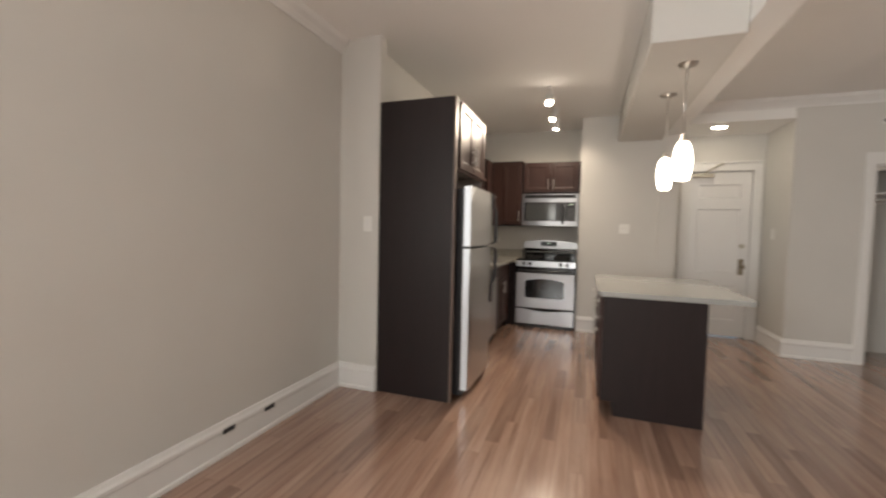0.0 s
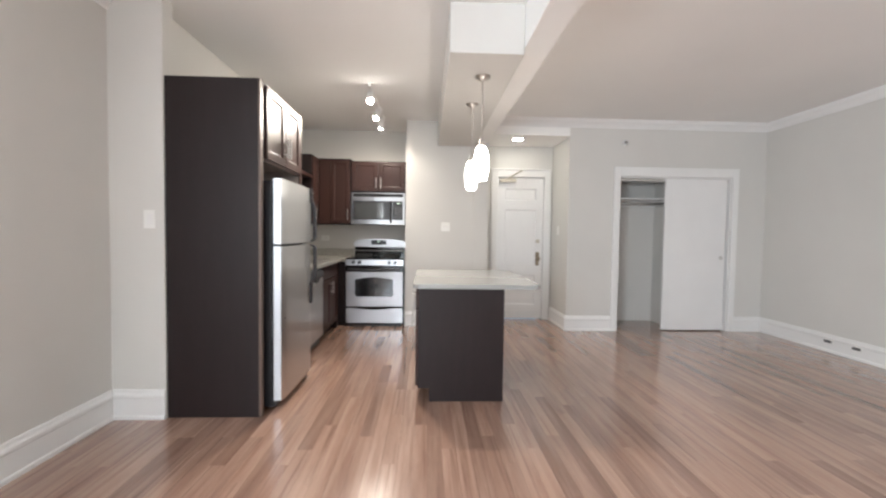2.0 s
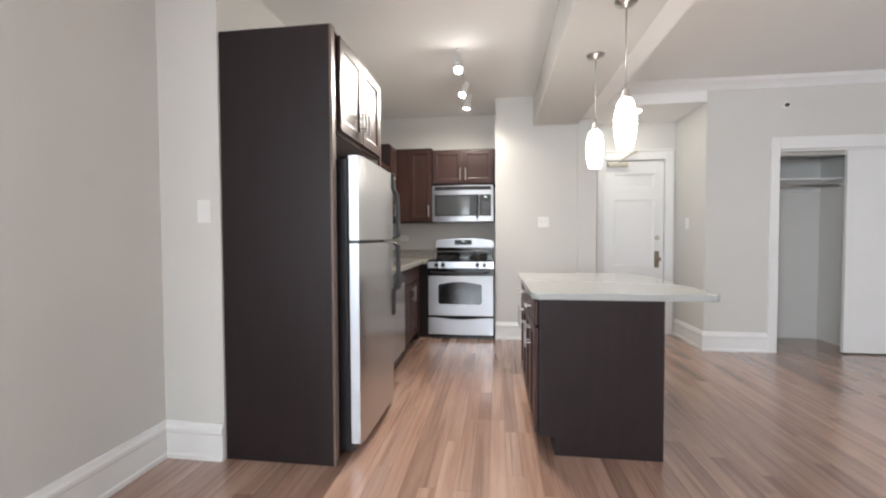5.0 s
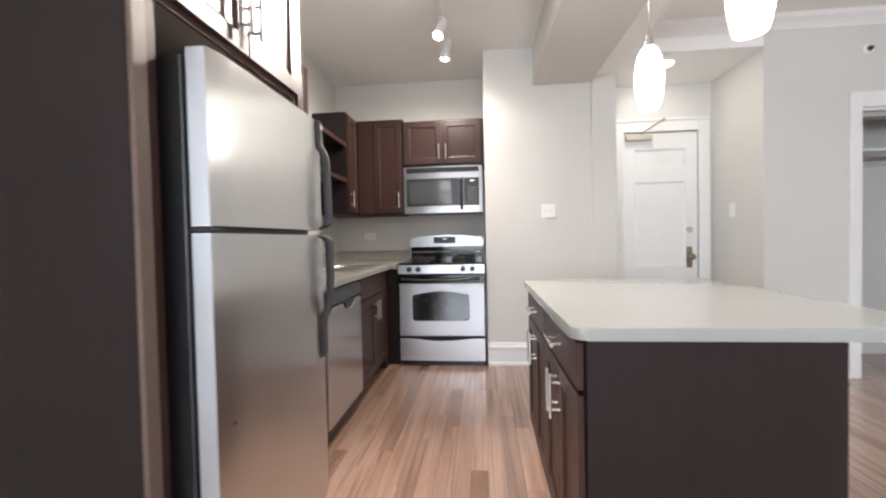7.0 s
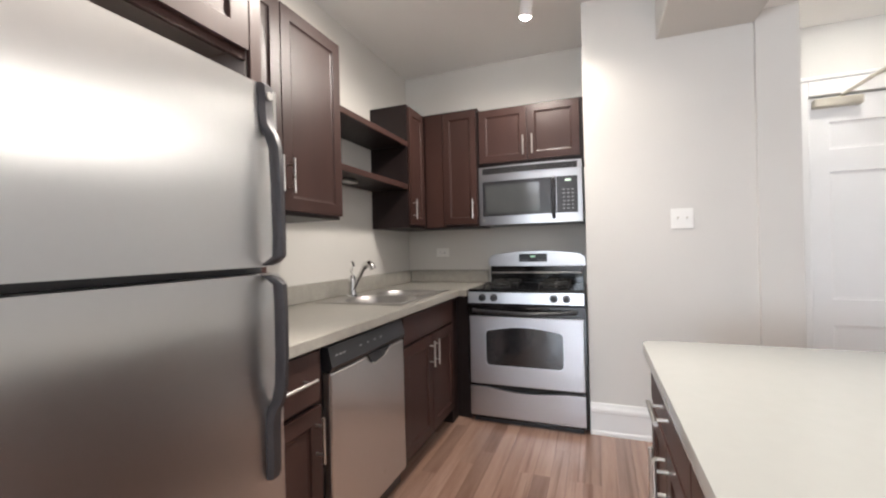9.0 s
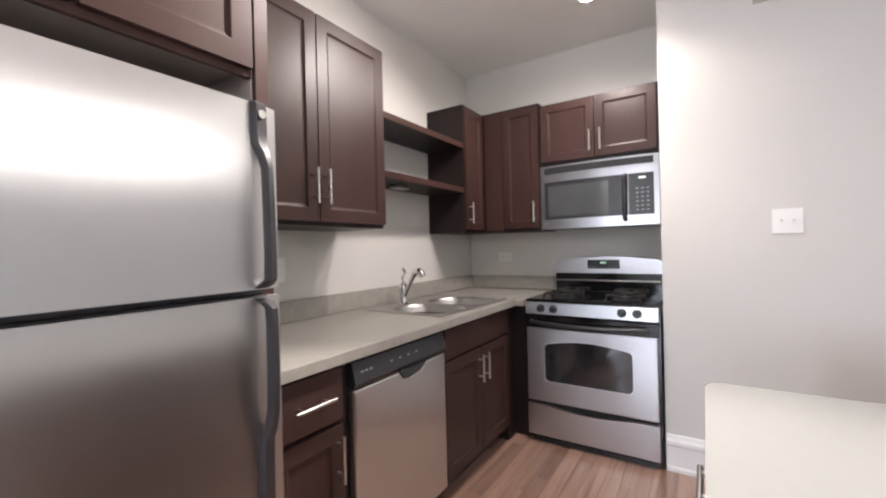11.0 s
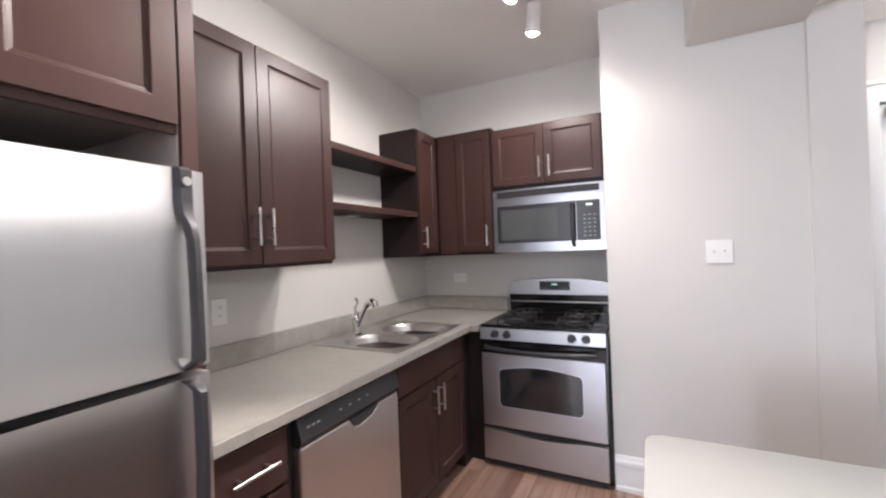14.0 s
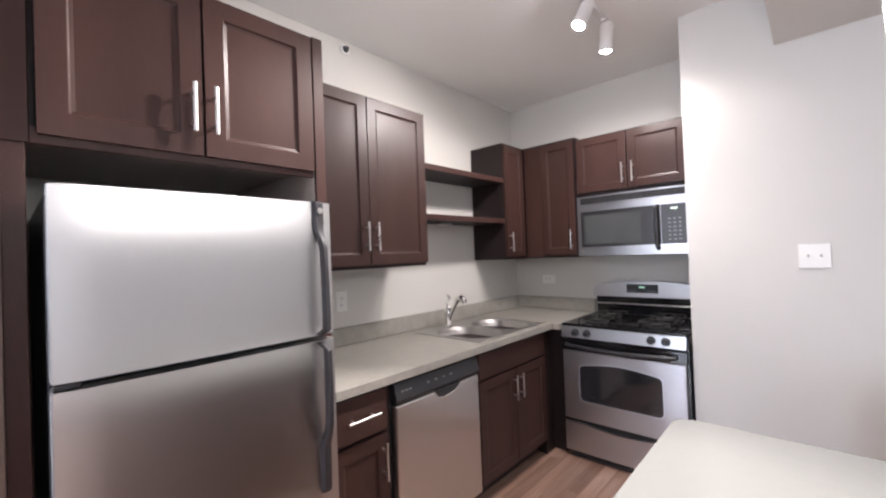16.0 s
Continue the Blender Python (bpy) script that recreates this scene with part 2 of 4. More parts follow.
# ---------------------------------------------------------------- structure
XL, XK, XR, NORTH, T = -1.745, -1.52, 4.79, 0.0, 0.12

bm = B()
_, WY0, WY1, _ = WINDOWS[1]
box(bm, XL - T, XL, SOUTH - T, WY0, 0, CEIL + 0.1)
box(bm, XL - T, XL, WY1, -3.345, 0, CEIL + 0.1)
box(bm, XL - T, XL, WY0, WY1, 0, WIN_Z[0])
box(bm, XL - T, XL, WY0, WY1, WIN_Z[1], CEIL + 0.1)
solid("wall_west_living", bm, WALL, "warm grey painted living room wall", "wall")
bm = B()
box(bm, XL - T, -1.40, -3.345, -3.24, 0, CEIL + 0.1)
box(bm, XL - T, XK, -3.24, T, 0, CEIL + 0.1)
solid("wall_west_kitchen", bm, WALL, "warm grey painted kitchen wall with projecting end", "wall")
bm = B()
box(bm, XK, 0.022, NORTH, NORTH + T, 0, CEIL + 0.1)
solid("wall_north_kitchen", bm, WALL, "warm grey wall behind the stove", "wall")
bm = B()
box(bm, 0.022, 0.93, -0.605, NORTH + T, 0, CEIL + 0.1)
solid("wall_north_switch", bm, WALL, "warm grey wall block beside the stove", "wall")
bm = B()
box(bm, 0.9302, 1.127, -0.630, NORTH + T, 0, CEIL + 0.1)
solid("wall_post", bm, WALL, "painted post at the end of the kitchen wall", "wall")
# entrance alcove: back wall with the door opening
DX0, DX1, DZ = 1.335, 2.035, 2.10
bm = B()
box(bm, 1.127, DX0, -0.13, T, 0, CEIL + 0.1)
box(bm, DX1, 2.15, -0.13, T, 0, CEIL + 0.1)
box(bm, DX0, DX1, -0.13, T, DZ, CEIL + 0.1)
solid("wall_north_entrance", bm, WALL, "warm grey wall around the entrance door", "wall")
CX0, CX1, CZ = 2.823, 4.33, 2.035
bm = B()
box(bm, 2.15, CX0, -0.84, -0.74, 0, CEIL + 0.1)
box(bm, CX1, XR, -0.84, -0.74, 0, CEIL + 0.1)
box(bm, CX0, CX1, -0.84, -0.74, CZ, CEIL + 0.1)
box(bm, 2.15, 2.27, -0.74, T, 0, CEIL + 0.1)
solid("wall_north_closet", bm, WALL, "warm grey wall with the closet opening", "wall")
bm = B()
box(bm, 2.27, XR, -0.19, T, 0, CEIL + 0.1)
box(bm, 3.66, XR, -0.60, -0.19, 0, CEIL + 0.1)
solid("wall_closet_inside", bm, WALL, "painted inside wall of the closet", "wall")
bm = B()
box(bm, XR, XR + T, SOUTH - T, T, 0, CEIL + 0.1)
solid("wall_east", bm, WALL, "warm grey painted living room wall", "wall")
bm = B()
_, WX0, WX1, _ = WINDOWS[0]
box(bm, XL, WX0, SOUTH - T, SOUTH, 0, CEIL + 0.1)
box(bm, WX1, XR, SOUTH - T, SOUTH, 0, CEIL + 0.1)
box(bm, WX0, WX1, SOUTH - T, SOUTH, 0, WIN_Z[0])
box(bm, WX0, WX1, SOUTH - T, SOUTH, WIN_Z[1], CEIL + 0.1)
solid("wall_south", bm, WALL, "warm grey wall with a window", "wall")
bm = B()
box(bm, XL - T, XR + T, SOUTH - T, T, CEIL, CEIL + 0.08)
solid("ceiling", bm, CEILING, "smooth off-white painted ceiling", "ceiling")
bm = B()
box(bm, 0.445, 0.935, -3.40, -0.605, 2.425, CEIL, 0.004)
# wall paint instead of ceiling white puts the soffit's shade into its colour
solid("ceiling_soffit", bm, WALL, "dropped painted soffit above the island", "ceiling")
bm = B()
box(bm, 0.937, 1.12, SOUTH, -0.631, 2.475, CEIL, 0.004)
solid("ceiling_beam", bm, CEILING, "painted ceiling beam running down the room", "ceiling")
bm = B()
box(bm, 1.127, 2.15, -0.84, -0.13, 2.54, CEIL)
solid("ceiling_alcove", bm, CEILING, "lowered ceiling of the entrance alcove", "ceiling")


def skirting(name, run, z=0.0):
    """A tall baseboard: a flat board, a stepped cap and a shoe. run: rows of x0, y0, x1, y1, nx, ny (normal into the room)."""
    bm = B()
    for x0, y0, x1, y1, nx, ny in run:
        outline = [(0, 0), (0.022, 0), (0.022, 0.02), (0.016, 0.03), (0.016, 0.138), (0.022, 0.146), (0.022, 0.164), (0.014, 0.178), (0.009, 0.196), (0, 0.198)]
        if nx:
            prism(bm, [(x0 + nx * d, h) for d, h in outline], "y", y0, y1)
        else:
            prism(bm, [(y0 + ny * d, h) for d, h in outline], "x", x0, x1)
    return solid(name, bm, TRIM, "tall white painted baseboard with moulded cap", "baseboard")


skirting("baseboard_west", [(XL, SOUTH, XL, -3.345, 1, 0), (XL, -3.345, -1.402, -3.345, 0, -1)])
skirting("baseboard_kitchen", [(0.024, -0.605, 0.93, -0.605, 0, -1), (0.931, -0.630, 1.149, -0.630, 0, -1), (1.127, -0.630, 1.127, -0.15, 1, 0)])
skirting("baseboard_closet", [(2.128, -0.84, 2.742, -0.84, 0, -1), (2.15, -0.84, 2.15, -0.15, -1, 0), (4.408, -0.84, XR, -0.84, 0, -1)])
skirting("baseboard_east", [(XR, SOUTH, XR, -0.84, -1, 0)])
skirting("baseboard_south", [(XL, SOUTH, XR, SOUTH, 0, 1)])

CROWN = [(0, 0), (0.010, 0), (0.012, 0.016), (0.030, 0.045), (0.055, 0.070), (0.062, 0.085), (0.068, 0.103), (0, 0.103)]


def crown(name, run):
    bm = B()
    for x0, y0, x1, y1, nx, ny in run:
        if nx:
            prism(bm, [(x0 + nx * d, CEIL - 0.103 + h) for d, h in CROWN], "y", y0, y1)
        else:
            prism(bm, [(y0 + ny * d, CEIL - 0.103 + h) for d, h in CROWN], "x", x0, x1)
    return solid(name, bm, TRIM, "white painted crown moulding", "moulding")


crown("trim_crown_north", [(1.12, -0.84, XR, -0.84, 0, -1)])
crown("trim_crown_east", [(XR, SOUTH, XR, -0.84, -1, 0)])
crown("trim_crown_west", [(XL, SOUTH, XL, -3.345, 1, 0)])

# windows behind the walker


def window_box(bm, side, u0, u1, o0, o1, z0, z1, bevel=0.0):
    a, b = window_place(side, u0, o0, z0), window_place(side, u1, o1, z1)
    return box(bm, a[0], b[0], a[1], b[1], a[2], b[2], bevel)


for k, (side, u0, u1, _) in enumerate(WINDOWS):
    z0, z1 = WIN_Z
    win = thing("window_%d" % (k + 1), window_place(side, (u0 + u1) / 2, 0, z0), "white painted double-hung window with daylight behind", "window", "living room windows", "structure")
    bm = B()
    for a, b, c, d in ((u0, u0 + 0.05, z0, z1), (u1 - 0.05, u1, z0, z1), (u0 + 0.05, u1 - 0.05, z0, z0 + 0.06), (u0 + 0.05, u1 - 0.05, z1 - 0.05, z1), (u0 + 0.05, u1 - 0.05, 1.48, 1.53)):
        window_box(bm, side, a, b, 0.065, 0.10, c, d, 0.004)
    part("window_frame", bm, TRIM, win)
    part("window_sill", window_box(B(), side, u0 - 0.06, u1 + 0.06, -0.001, -0.06, z0 - 0.035, z0, 0.006), TRIM, win)
    for a, b in ((z0 + 0.06, 1.48), (1.53, z1 - 0.05)):
        pane = part("pane", window_box(B(), side, u0 + 0.05, u1 - 0.05, 0.079, 0.085, a, b), GLASS, win)
        pane.visible_shadow = False

# entrance door
door = thing("door_1", ((DX0 + DX1) / 2, -0.10, 0), "white painted panelled entrance door, closed", "door", kind="structure")


def leaf(bm, u0, u1, v0, v1, w0, w1, panels, place, border=0.012, sink=0.010):
    """A slab with sunk panels on its front. u across, v up, w outward; panels: rows of u0, u1, v0, v1 in the slab."""
    us = sorted({u0, u1, *(p[0] for p in panels), *(p[1] for p in panels)})
    vs = sorted({v0, v1, *(p[2] for p in panels), *(p[3] for p in panels)})
    cache = {}

    def at(u, v, w):
        key = (round(u, 5), round(v, 5), round(w, 5))
        if key not in cache:
            cache[key] = bm.verts.new(place(u, v, w))
        return cache[key]

    for ua, ub in zip(us, us[1:]):
        for va, vb in zip(vs, vs[1:]):
            mid = ((ua + ub) / 2, (va + vb) / 2)
            if any(p[0] < mid[0] < p[1] and p[2] < mid[1] < p[3] for p in panels):
                continue
            bm.faces.new((at(ua, va, w1), at(ub, va, w1), at(ub, vb, w1), at(ua, vb, w1)))
    for p in panels:
        rings = []
        for inset, drop in ((0, 0), (border * 0.25, sink * 0.7), (border, sink)):
            a, b, c, d, w = p[0] + inset, p[1] - inset, p[2] + inset, p[3] - inset, w1 - drop
            rings.append([at(a, c, w), at(b, c, w), at(b, d, w), at(a, d, w)])
        for r, s in zip(rings, rings[1:]):
            for k in range(4):
                bm.faces.new((r[k], r[(k + 1) % 4], s[(k + 1) % 4], s[k]))
        bm.faces.new(rings[-1])
    front = [at(u0, v0, w1), at(u1, v0, w1), at(u1, v1, w1), at(u0, v1, w1)]
    back = [at(u0, v0, w0), at(u1, v0, w0), at(u1, v1, w0), at(u0, v1, w0)]
    for k in range(4):
        bm.faces.new((front[k], front[(k + 1) % 4], back[(k + 1) % 4], back[k]))
    bm.faces.new(back[::-1])
    return bm


NORTHFACE = lambda y: (lambda u, v, w: (u, y - w, v))  # noqa: E731  faces -y
EASTFACE = lambda x: (lambda u, v, w: (x + w, u, v))  # noqa: E731  faces +x
WESTFACE = lambda x: (lambda u, v, w: (x - w, u, v))  # noqa: E731  faces -x

bm = leaf(B(), DX0 + 0.015, DX1 - 0.012, 0.012, DZ - 0.012, 0, 0.042, [(DX0 + 0.12, DX1 - 0.12, 1.76, 1.93), (DX0 + 0.12, DX1 - 0.12, 0.82, 1.62), (DX0 + 0.12, DX1 - 0.12, 0.22, 0.66)], NORTHFACE(-0.085), 0.02, 0.012)
slab = part("door_panel", bm, DOORPAINT, door)
bm = B()
box(bm, DX0 - 0.085, DX0 + 0.012, -0.156, -0.131, 0, DZ + 0.09, 0.004)
box(bm, DX1 - 0.008, DX1 + 0.088, -0.156, -0.131, 0, DZ + 0.09, 0.004)
box(bm, DX0 + 0.012, DX1 - 0.008, -0.156, -0.131, DZ - 0.005, DZ + 0.09, 0.004)
box(bm, DX0 - 0.095, DX1 + 0.095, -0.166, -0.131, DZ + 0.091, DZ + 0.115, 0.004)
part("door_casing", bm, TRIM, door)
bm = B()
box(bm, DX1 - 0.115, DX1 - 0.060, -0.134, -0.128, 0.80, 1.00, 0.003)
plate = part("lock_plate", bm, BRASS, door, "aged bronze lock plate")
bm = B()
rod(bm, (DX1 - 0.087, -0.134, 0.905), (DX1 - 0.087, -0.175, 0.905), 0.011)
rod(bm, (DX1 - 0.087, -0.172, 0.905), (DX1 - 0.087, -0.184, 0.905), 0.014, 0.028, 20)
rod(bm, (DX1 - 0.087, -0.184, 0.905), (DX1 - 0.087, -0.198, 0.905), 0.028, 0.028, 20)
rod(bm, (DX1 - 0.087, -0.198, 0.905), (DX1 - 0.087, -0.208, 0.905), 0.028, 0.012, 20)
part("door_knob", bm, BRASS, door, "aged bronze door knob", True)
bm = B()
rod(bm, (DX1 - 0.085, -0.127, 1.16), (DX1 - 0.085, -0.146, 1.16), 0.030, 0.026, 20)
part("deadbolt", bm, CLOSERPAINT, door, "painted round deadbolt", True)
bm = B()
box(bm, DX0 + 0.03, DX0 + 0.27, -0.185, -0.128, 2.015, 2.07, 0.012, 2)
closer = part("door_closer", bm, CLOSERPAINT, door, "beige metal door closer")
bm = B()
tube(bm, [(DX0 + 0.17, -0.16, 2.075), (DX0 + 0.18, -0.20, 2.085), (DX0 + 0.30, -0.36, 2.16), (DX0 + 0.33, -0.28, 2.165), (DX0 + 0.30, -0.17, 2.165)], 0.010, 8)
part("closer_arm", bm, CLOSERPAINT, closer)

# closet
closet = thing("door_2", ((CX0 + CX1) / 2, -0.84, 0), "white sliding closet doors, one side open", "closet door", kind="structure")
bm = B()
box(bm, CX0 - 0.083, CX0, -0.866, -0.841, 0, CZ + 0.12, 0.004)
box(bm, CX1, CX1 + 0.08, -0.866, -0.841, 0, CZ + 0.12, 0.004)
box(bm, CX0, CX1, -0.866, -0.841, CZ, CZ + 0.12, 0.004)
part("closet_casing", bm, TRIM, closet)
bm = B()
box(bm, CX0, CX0 + 0.018, -0.838, -0.74, 0, CZ, 0.002)
box(bm, CX1 - 0.018, CX1, -0.838, -0.74, 0, CZ, 0.002)
box(bm, CX0 + 0.018, CX1 - 0.018, -0.838, -0.74, CZ - 0.018, CZ, 0.002)
part("closet_jamb", bm, TRIM, closet)
bm = leaf(B(), 3.445, 4.27, 0.015, CZ - 0.02, 0, 0.034, [], NORTHFACE(-0.795))
slider = part("sliding_door", bm, DOORPAINT, closet)
bm = leaf(B(), 3.52, 4.312, 0.015, CZ - 0.02, 0, 0.032, [], NORTHFACE(-0.752))
part("sliding_door", bm, DOORPAINT, closet)
bm = B()
rod(bm, (4.225, -0.829, 0.98), (4.225, -0.8315, 0.98), 0.028, seg=20)
part("finger_pull", bm, CHROME, slider)
bm = B()
box(bm, CX0 + 0.018, CX1 - 0.018, -0.80, -0.70, CZ - 0.055, CZ - 0.02)
part("sliding_track", bm, CHROME, closet)
bm = B()
box(bm, 2.27, 3.66, -0.56, -0.192, 1.765, 1.785, 0.003)
box(bm, 2.27, 3.66, -0.212, -0.192, 1.68, 1.764, 0.003)
solid("closet_shelf", bm, TRIM, "white painted closet shelf on a cleat", "shelf", "thing")
bm = B()
rod(bm, (2.271, -0.47, 1.71), (3.659, -0.47, 1.71), 0.017)
rack = thing("clothes_rail", (3.0, -0.47, 1.71), "grey metal clothes rail under the closet shelf", "clothes rail")
part("rail", bm, CHROME, rack, smooth=True)
bm = B()
rod(bm, (2.271, -0.47, 1.71), (2.283, -0.47, 1.71), 0.032)
part("rail_socket", bm, TRIM, rack)
bm = B()
rod(bm, (3.647, -0.47, 1.71), (3.659, -0.47, 1.71), 0.032)
part("rail_socket", bm, TRIM, rack)


# ---------------------------------------------------------------- kitchen cabinets
def bar_pull(parent, place, u, v, w, length, upright=True, r=0.006):
    """A satin nickel bar pull on a face: bar with two posts."""
    bm = B()
    h = length / 2
    ends = ((u, v - h), (u, v + h)) if upright else ((u - h, v), (u + h, v))
    feet = ((u, v - h * 0.62), (u, v + h * 0.62)) if upright else ((u - h * 0.62, v), (u + h * 0.62, v))
    rod(bm, place(*ends[0], w + 0.032), place(*ends[1], w + 0.032), r, seg=12)
    for a, b in feet:
        rod(bm, place(a, b, w - 0.001), place(a, b, w + 0.030), r * 0.8, seg=10)
    return part("handle", bm, CHROME, parent, "satin nickel bar handle", True)


def shaker(parent, place, u0, u1, v0, v1, pull=None, rail=0.058, name="door", thick=0.02):
    """A framed cabinet door with a sunk panel. pull: u, v, length, upright."""
    panels = [(u0 + rail, u1 - rail, v0 + rail, v1 - rail)] if rail else []
    d = part(name, leaf(B(), u0, u1, v0, v1, 0.001, thick, panels, place, 0.012, 0.009), WOOD, parent)
    bv = d.modifiers.new("worn_edges", "BEVEL")
    bv.width, bv.segments, bv.limit_method, bv.angle_limit = 0.0025, 2, "ANGLE", radians(50)
    if pull:
        bar_pull(d, place, pull[0], pull[1], thick, pull[2], pull[3])
    return d


def carcass(parent, x0, x1, y0, y1, z0, z1, mat=PANEL, bevel=0.002):
    bm = B()
    box(bm, x0, x1, y0, y1, z0, z1, bevel)
    return part("body", bm, mat, parent)


# tall panels round the refrigerator
bm = B()
box(bm, -1.398, -0.800, -3.335, -3.295, 0, 2.25, 0.001)
end = thing("fridge_side_panel", (-1.1, -3.315, 0), "tall dark brown laminate panel beside the refrigerator", "panel")
part("board", bm, PANEL, end)
bm = B()
box(bm, -0.7995, -0.786, -3.336, -3.294, 0, 2.25, 0.002)
part("edge_strip", bm, EDGE, end, "lighter brown edge strip")
bm = B()
box(bm, -0.835, -0.800, -3.2945, -3.252, 0, 1.724, 0.002)
part("filler_strip", bm, WOOD, end)
bm = B()
box(bm, -1.518, -0.800, -2.502, -2.462, 0, 2.25, 0.001)
end = thing("fridge_side_panel", (-1.1, -2.48, 0), "tall dark brown panel between refrigerator and worktop", "panel")
part("board", bm, PANEL, end)
bm = B()
box(bm, -1.516, -0.801, -2.5065, -2.5022, 0.0, 1.756)
part("inner_face", bm, LINER, end, "paler inner face")
bm = B()
box(bm, -0.7995, -0.786, -2.503, -2.461, 0, 2.25, 0.002)
part("edge_strip", bm, WOOD, end)

over = thing("fridge_cabinet", (-1.15, -2.9, 1.725), "dark wood two-door cabinet above the refrigerator", "cabinet", "wall cabinets")
carcass(over, -1.518, -0.815, -3.293, -2.504, 1.765, 2.25)
bm = B()
box(bm, -1.516, -0.816, -3.292, -2.505, 1.757, 1.7645)
part("bottom_board", bm, LINER, over, "paler brown cabinet underside")
bm = B()
for a, b, c, d in ((-3.293, -3.245, 1.725, 2.25), (-2.552, -2.504, 1.725, 2.25), (-3.245, -2.552, 1.725, 1.765), (-3.245, -2.552, 2.215, 2.25)):
    box(bm, -0.8145, -0.800, a, b, c, d, 0.0015)
part("face_frame", bm, WOOD, over)
E_OVER = EASTFACE(-0.800)
shaker(over, E_OVER, -3.232, -2.877, 1.746, 2.24, (-2.906, 1.880, 0.142, True))
shaker(over, E_OVER, -2.869, -2.512, 1.746, 2.24, (-2.848, 1.880, 0.142, True))

up = thing("wall_cabinet", (-1.33, -2.0, 1.365), "dark wood two-door wall cabinet", "cabinet", "wall cabinets")
carcass(up, -1.518, -1.172, -2.460, -1.555, 1.362, 2.278)
E_UP = EASTFACE(-1.171)
shaker(up, E_UP, -2.440, -1.986, 1.380, 2.270, (-2.015, 1.53, 0.15, True))
shaker(up, E_UP, -1.980, -1.560, 1.380, 2.270, (-1.950, 1.53, 0.15, True))

for z, words in ((1.965, "dark brown open wall shelf, upper"), (1.648, "dark brown open wall shelf with small puck underneath")):
    sh = thing("wall_shelf", (-1.36, -1.1, z), words, "shelf", "open shelves")
    bm = B()
    box(bm, -1.518, -1.215, -1.553, -0.642, z, z + 0.028, 0.003)
    part("board", bm, PANEL, sh)
    bm = B()
    box(bm, -1.2148, -1.203, -1.553, -0.642, z - 0.006, z + 0.032, 0.003)
    part("front_edge", bm, WOOD, sh)
    if z < 1.9:
        bm = B()
        box(bm, -1.40, -1.33, -1.24, -1.12, z - 0.020, z - 0.001, 0.006, 2)
        part("puck", bm, CHROME, sh, "small metal shelf fitting")

cor = thing("corner_wall_cabinet", (-1.3, -0.3, 1.365), "dark wood corner wall cabinet with two doors", "cabinet", "wall cabinets")
bm = B()
prism(bm, [(-1.518, -0.64), (-1.212, -0.64), (-1.212, -0.332), (-0.757, -0.332), (-0.757, -0.002), (-1.518, -0.002)], "z", 1.362, 2.275)
part("body", bm, PANEL, cor)
shaker(cor, EASTFACE(-1.211), -0.632, -0.372, 1.385, 2.255, (-0.600, 1.50, 0.15, True), 0.052)
shaker(cor, NORTHFACE(-0.333), -1.035, -0.765, 1.385, 2.255, (-0.795, 1.50, 0.15, True), 0.052)
bm = B()
box(bm, -1.190, -1.040, -0.345, -0.3335, 1.372, 2.262, 0.001)
part("filler", bm, WOOD, cor)

mwc = thing("wall_cabinet", (-0.375, -0.16, 1.83), "dark reddish wood two-door cabinet above the microwave", "cabinet", "wall cabinets")
carcass(mwc, -0.754, 0.018, -0.332, -0.002, 1.812, 2.248)
shaker(mwc, NORTHFACE(-0.333), -0.740, -0.380, 1.838, 2.236, (-0.404, 1.945, 0.14, True), 0.052)
shaker(mwc, NORTHFACE(-0.333), -0.372, -0.012, 1.838, 2.236, (-0.338, 1.945, 0.14, True), 0.052)

# base cabinets along the west wall
FX = -0.865
E_BASE = EASTFACE(FX)


def base_unit(y0, y1, label):
    c = thing("base_cabinet", (-1.19, (y0 + y1) / 2, 0), label, "cabinet", "base cabinets")
    carcass(c, -1.518, FX - 0.001, y0, y1, 0.10, 0.862)
    bm = B()
    box(bm, -1.518, FX - 0.075, y0, y1, 0, 0.099)
    part("plinth", bm, DARK, c)
    return c


c = base_unit(-2.460, -2.135, "dark wood base cabinet with one drawer and door")
shaker(c, E_BASE, -2.450, -2.164, 0.672, 0.850, (-2.300, 0.762, 0.16, False), 0.0, "drawer")
shaker(c, E_BASE, -2.450, -2.164, 0.115, 0.655, (-2.194, 0.545, 0.16, True))
c = base_unit(-1.508, -0.740, "dark wood sink base cabinet with two doors")
shaker(c, E_BASE, -1.500, -0.755, 0.705, 0.850, None, 0.0, "false_front")
shaker(c, E_BASE, -1.500, -1.131, 0.115, 0.692, (-1.162, 0.585, 0.15, True))
shaker(c, E_BASE, -1.123, -0.755, 0.115, 0.692, (-1.092, 0.585, 0.15, True))
c = thing("corner_base_filler", (-1.1, -0.3, 0), "dark wood corner base panel beside the stove", "cabinet", "base cabinets")
bm = B()
prism(bm, [(-1.518, -0.738), (FX, -0.738), (FX, -0.615), (-0.772, -0.615), (-0.772, -0.002), (-1.518, -0.002)], "z", 0.0, 0.862)
part("body", bm, PANEL, c)

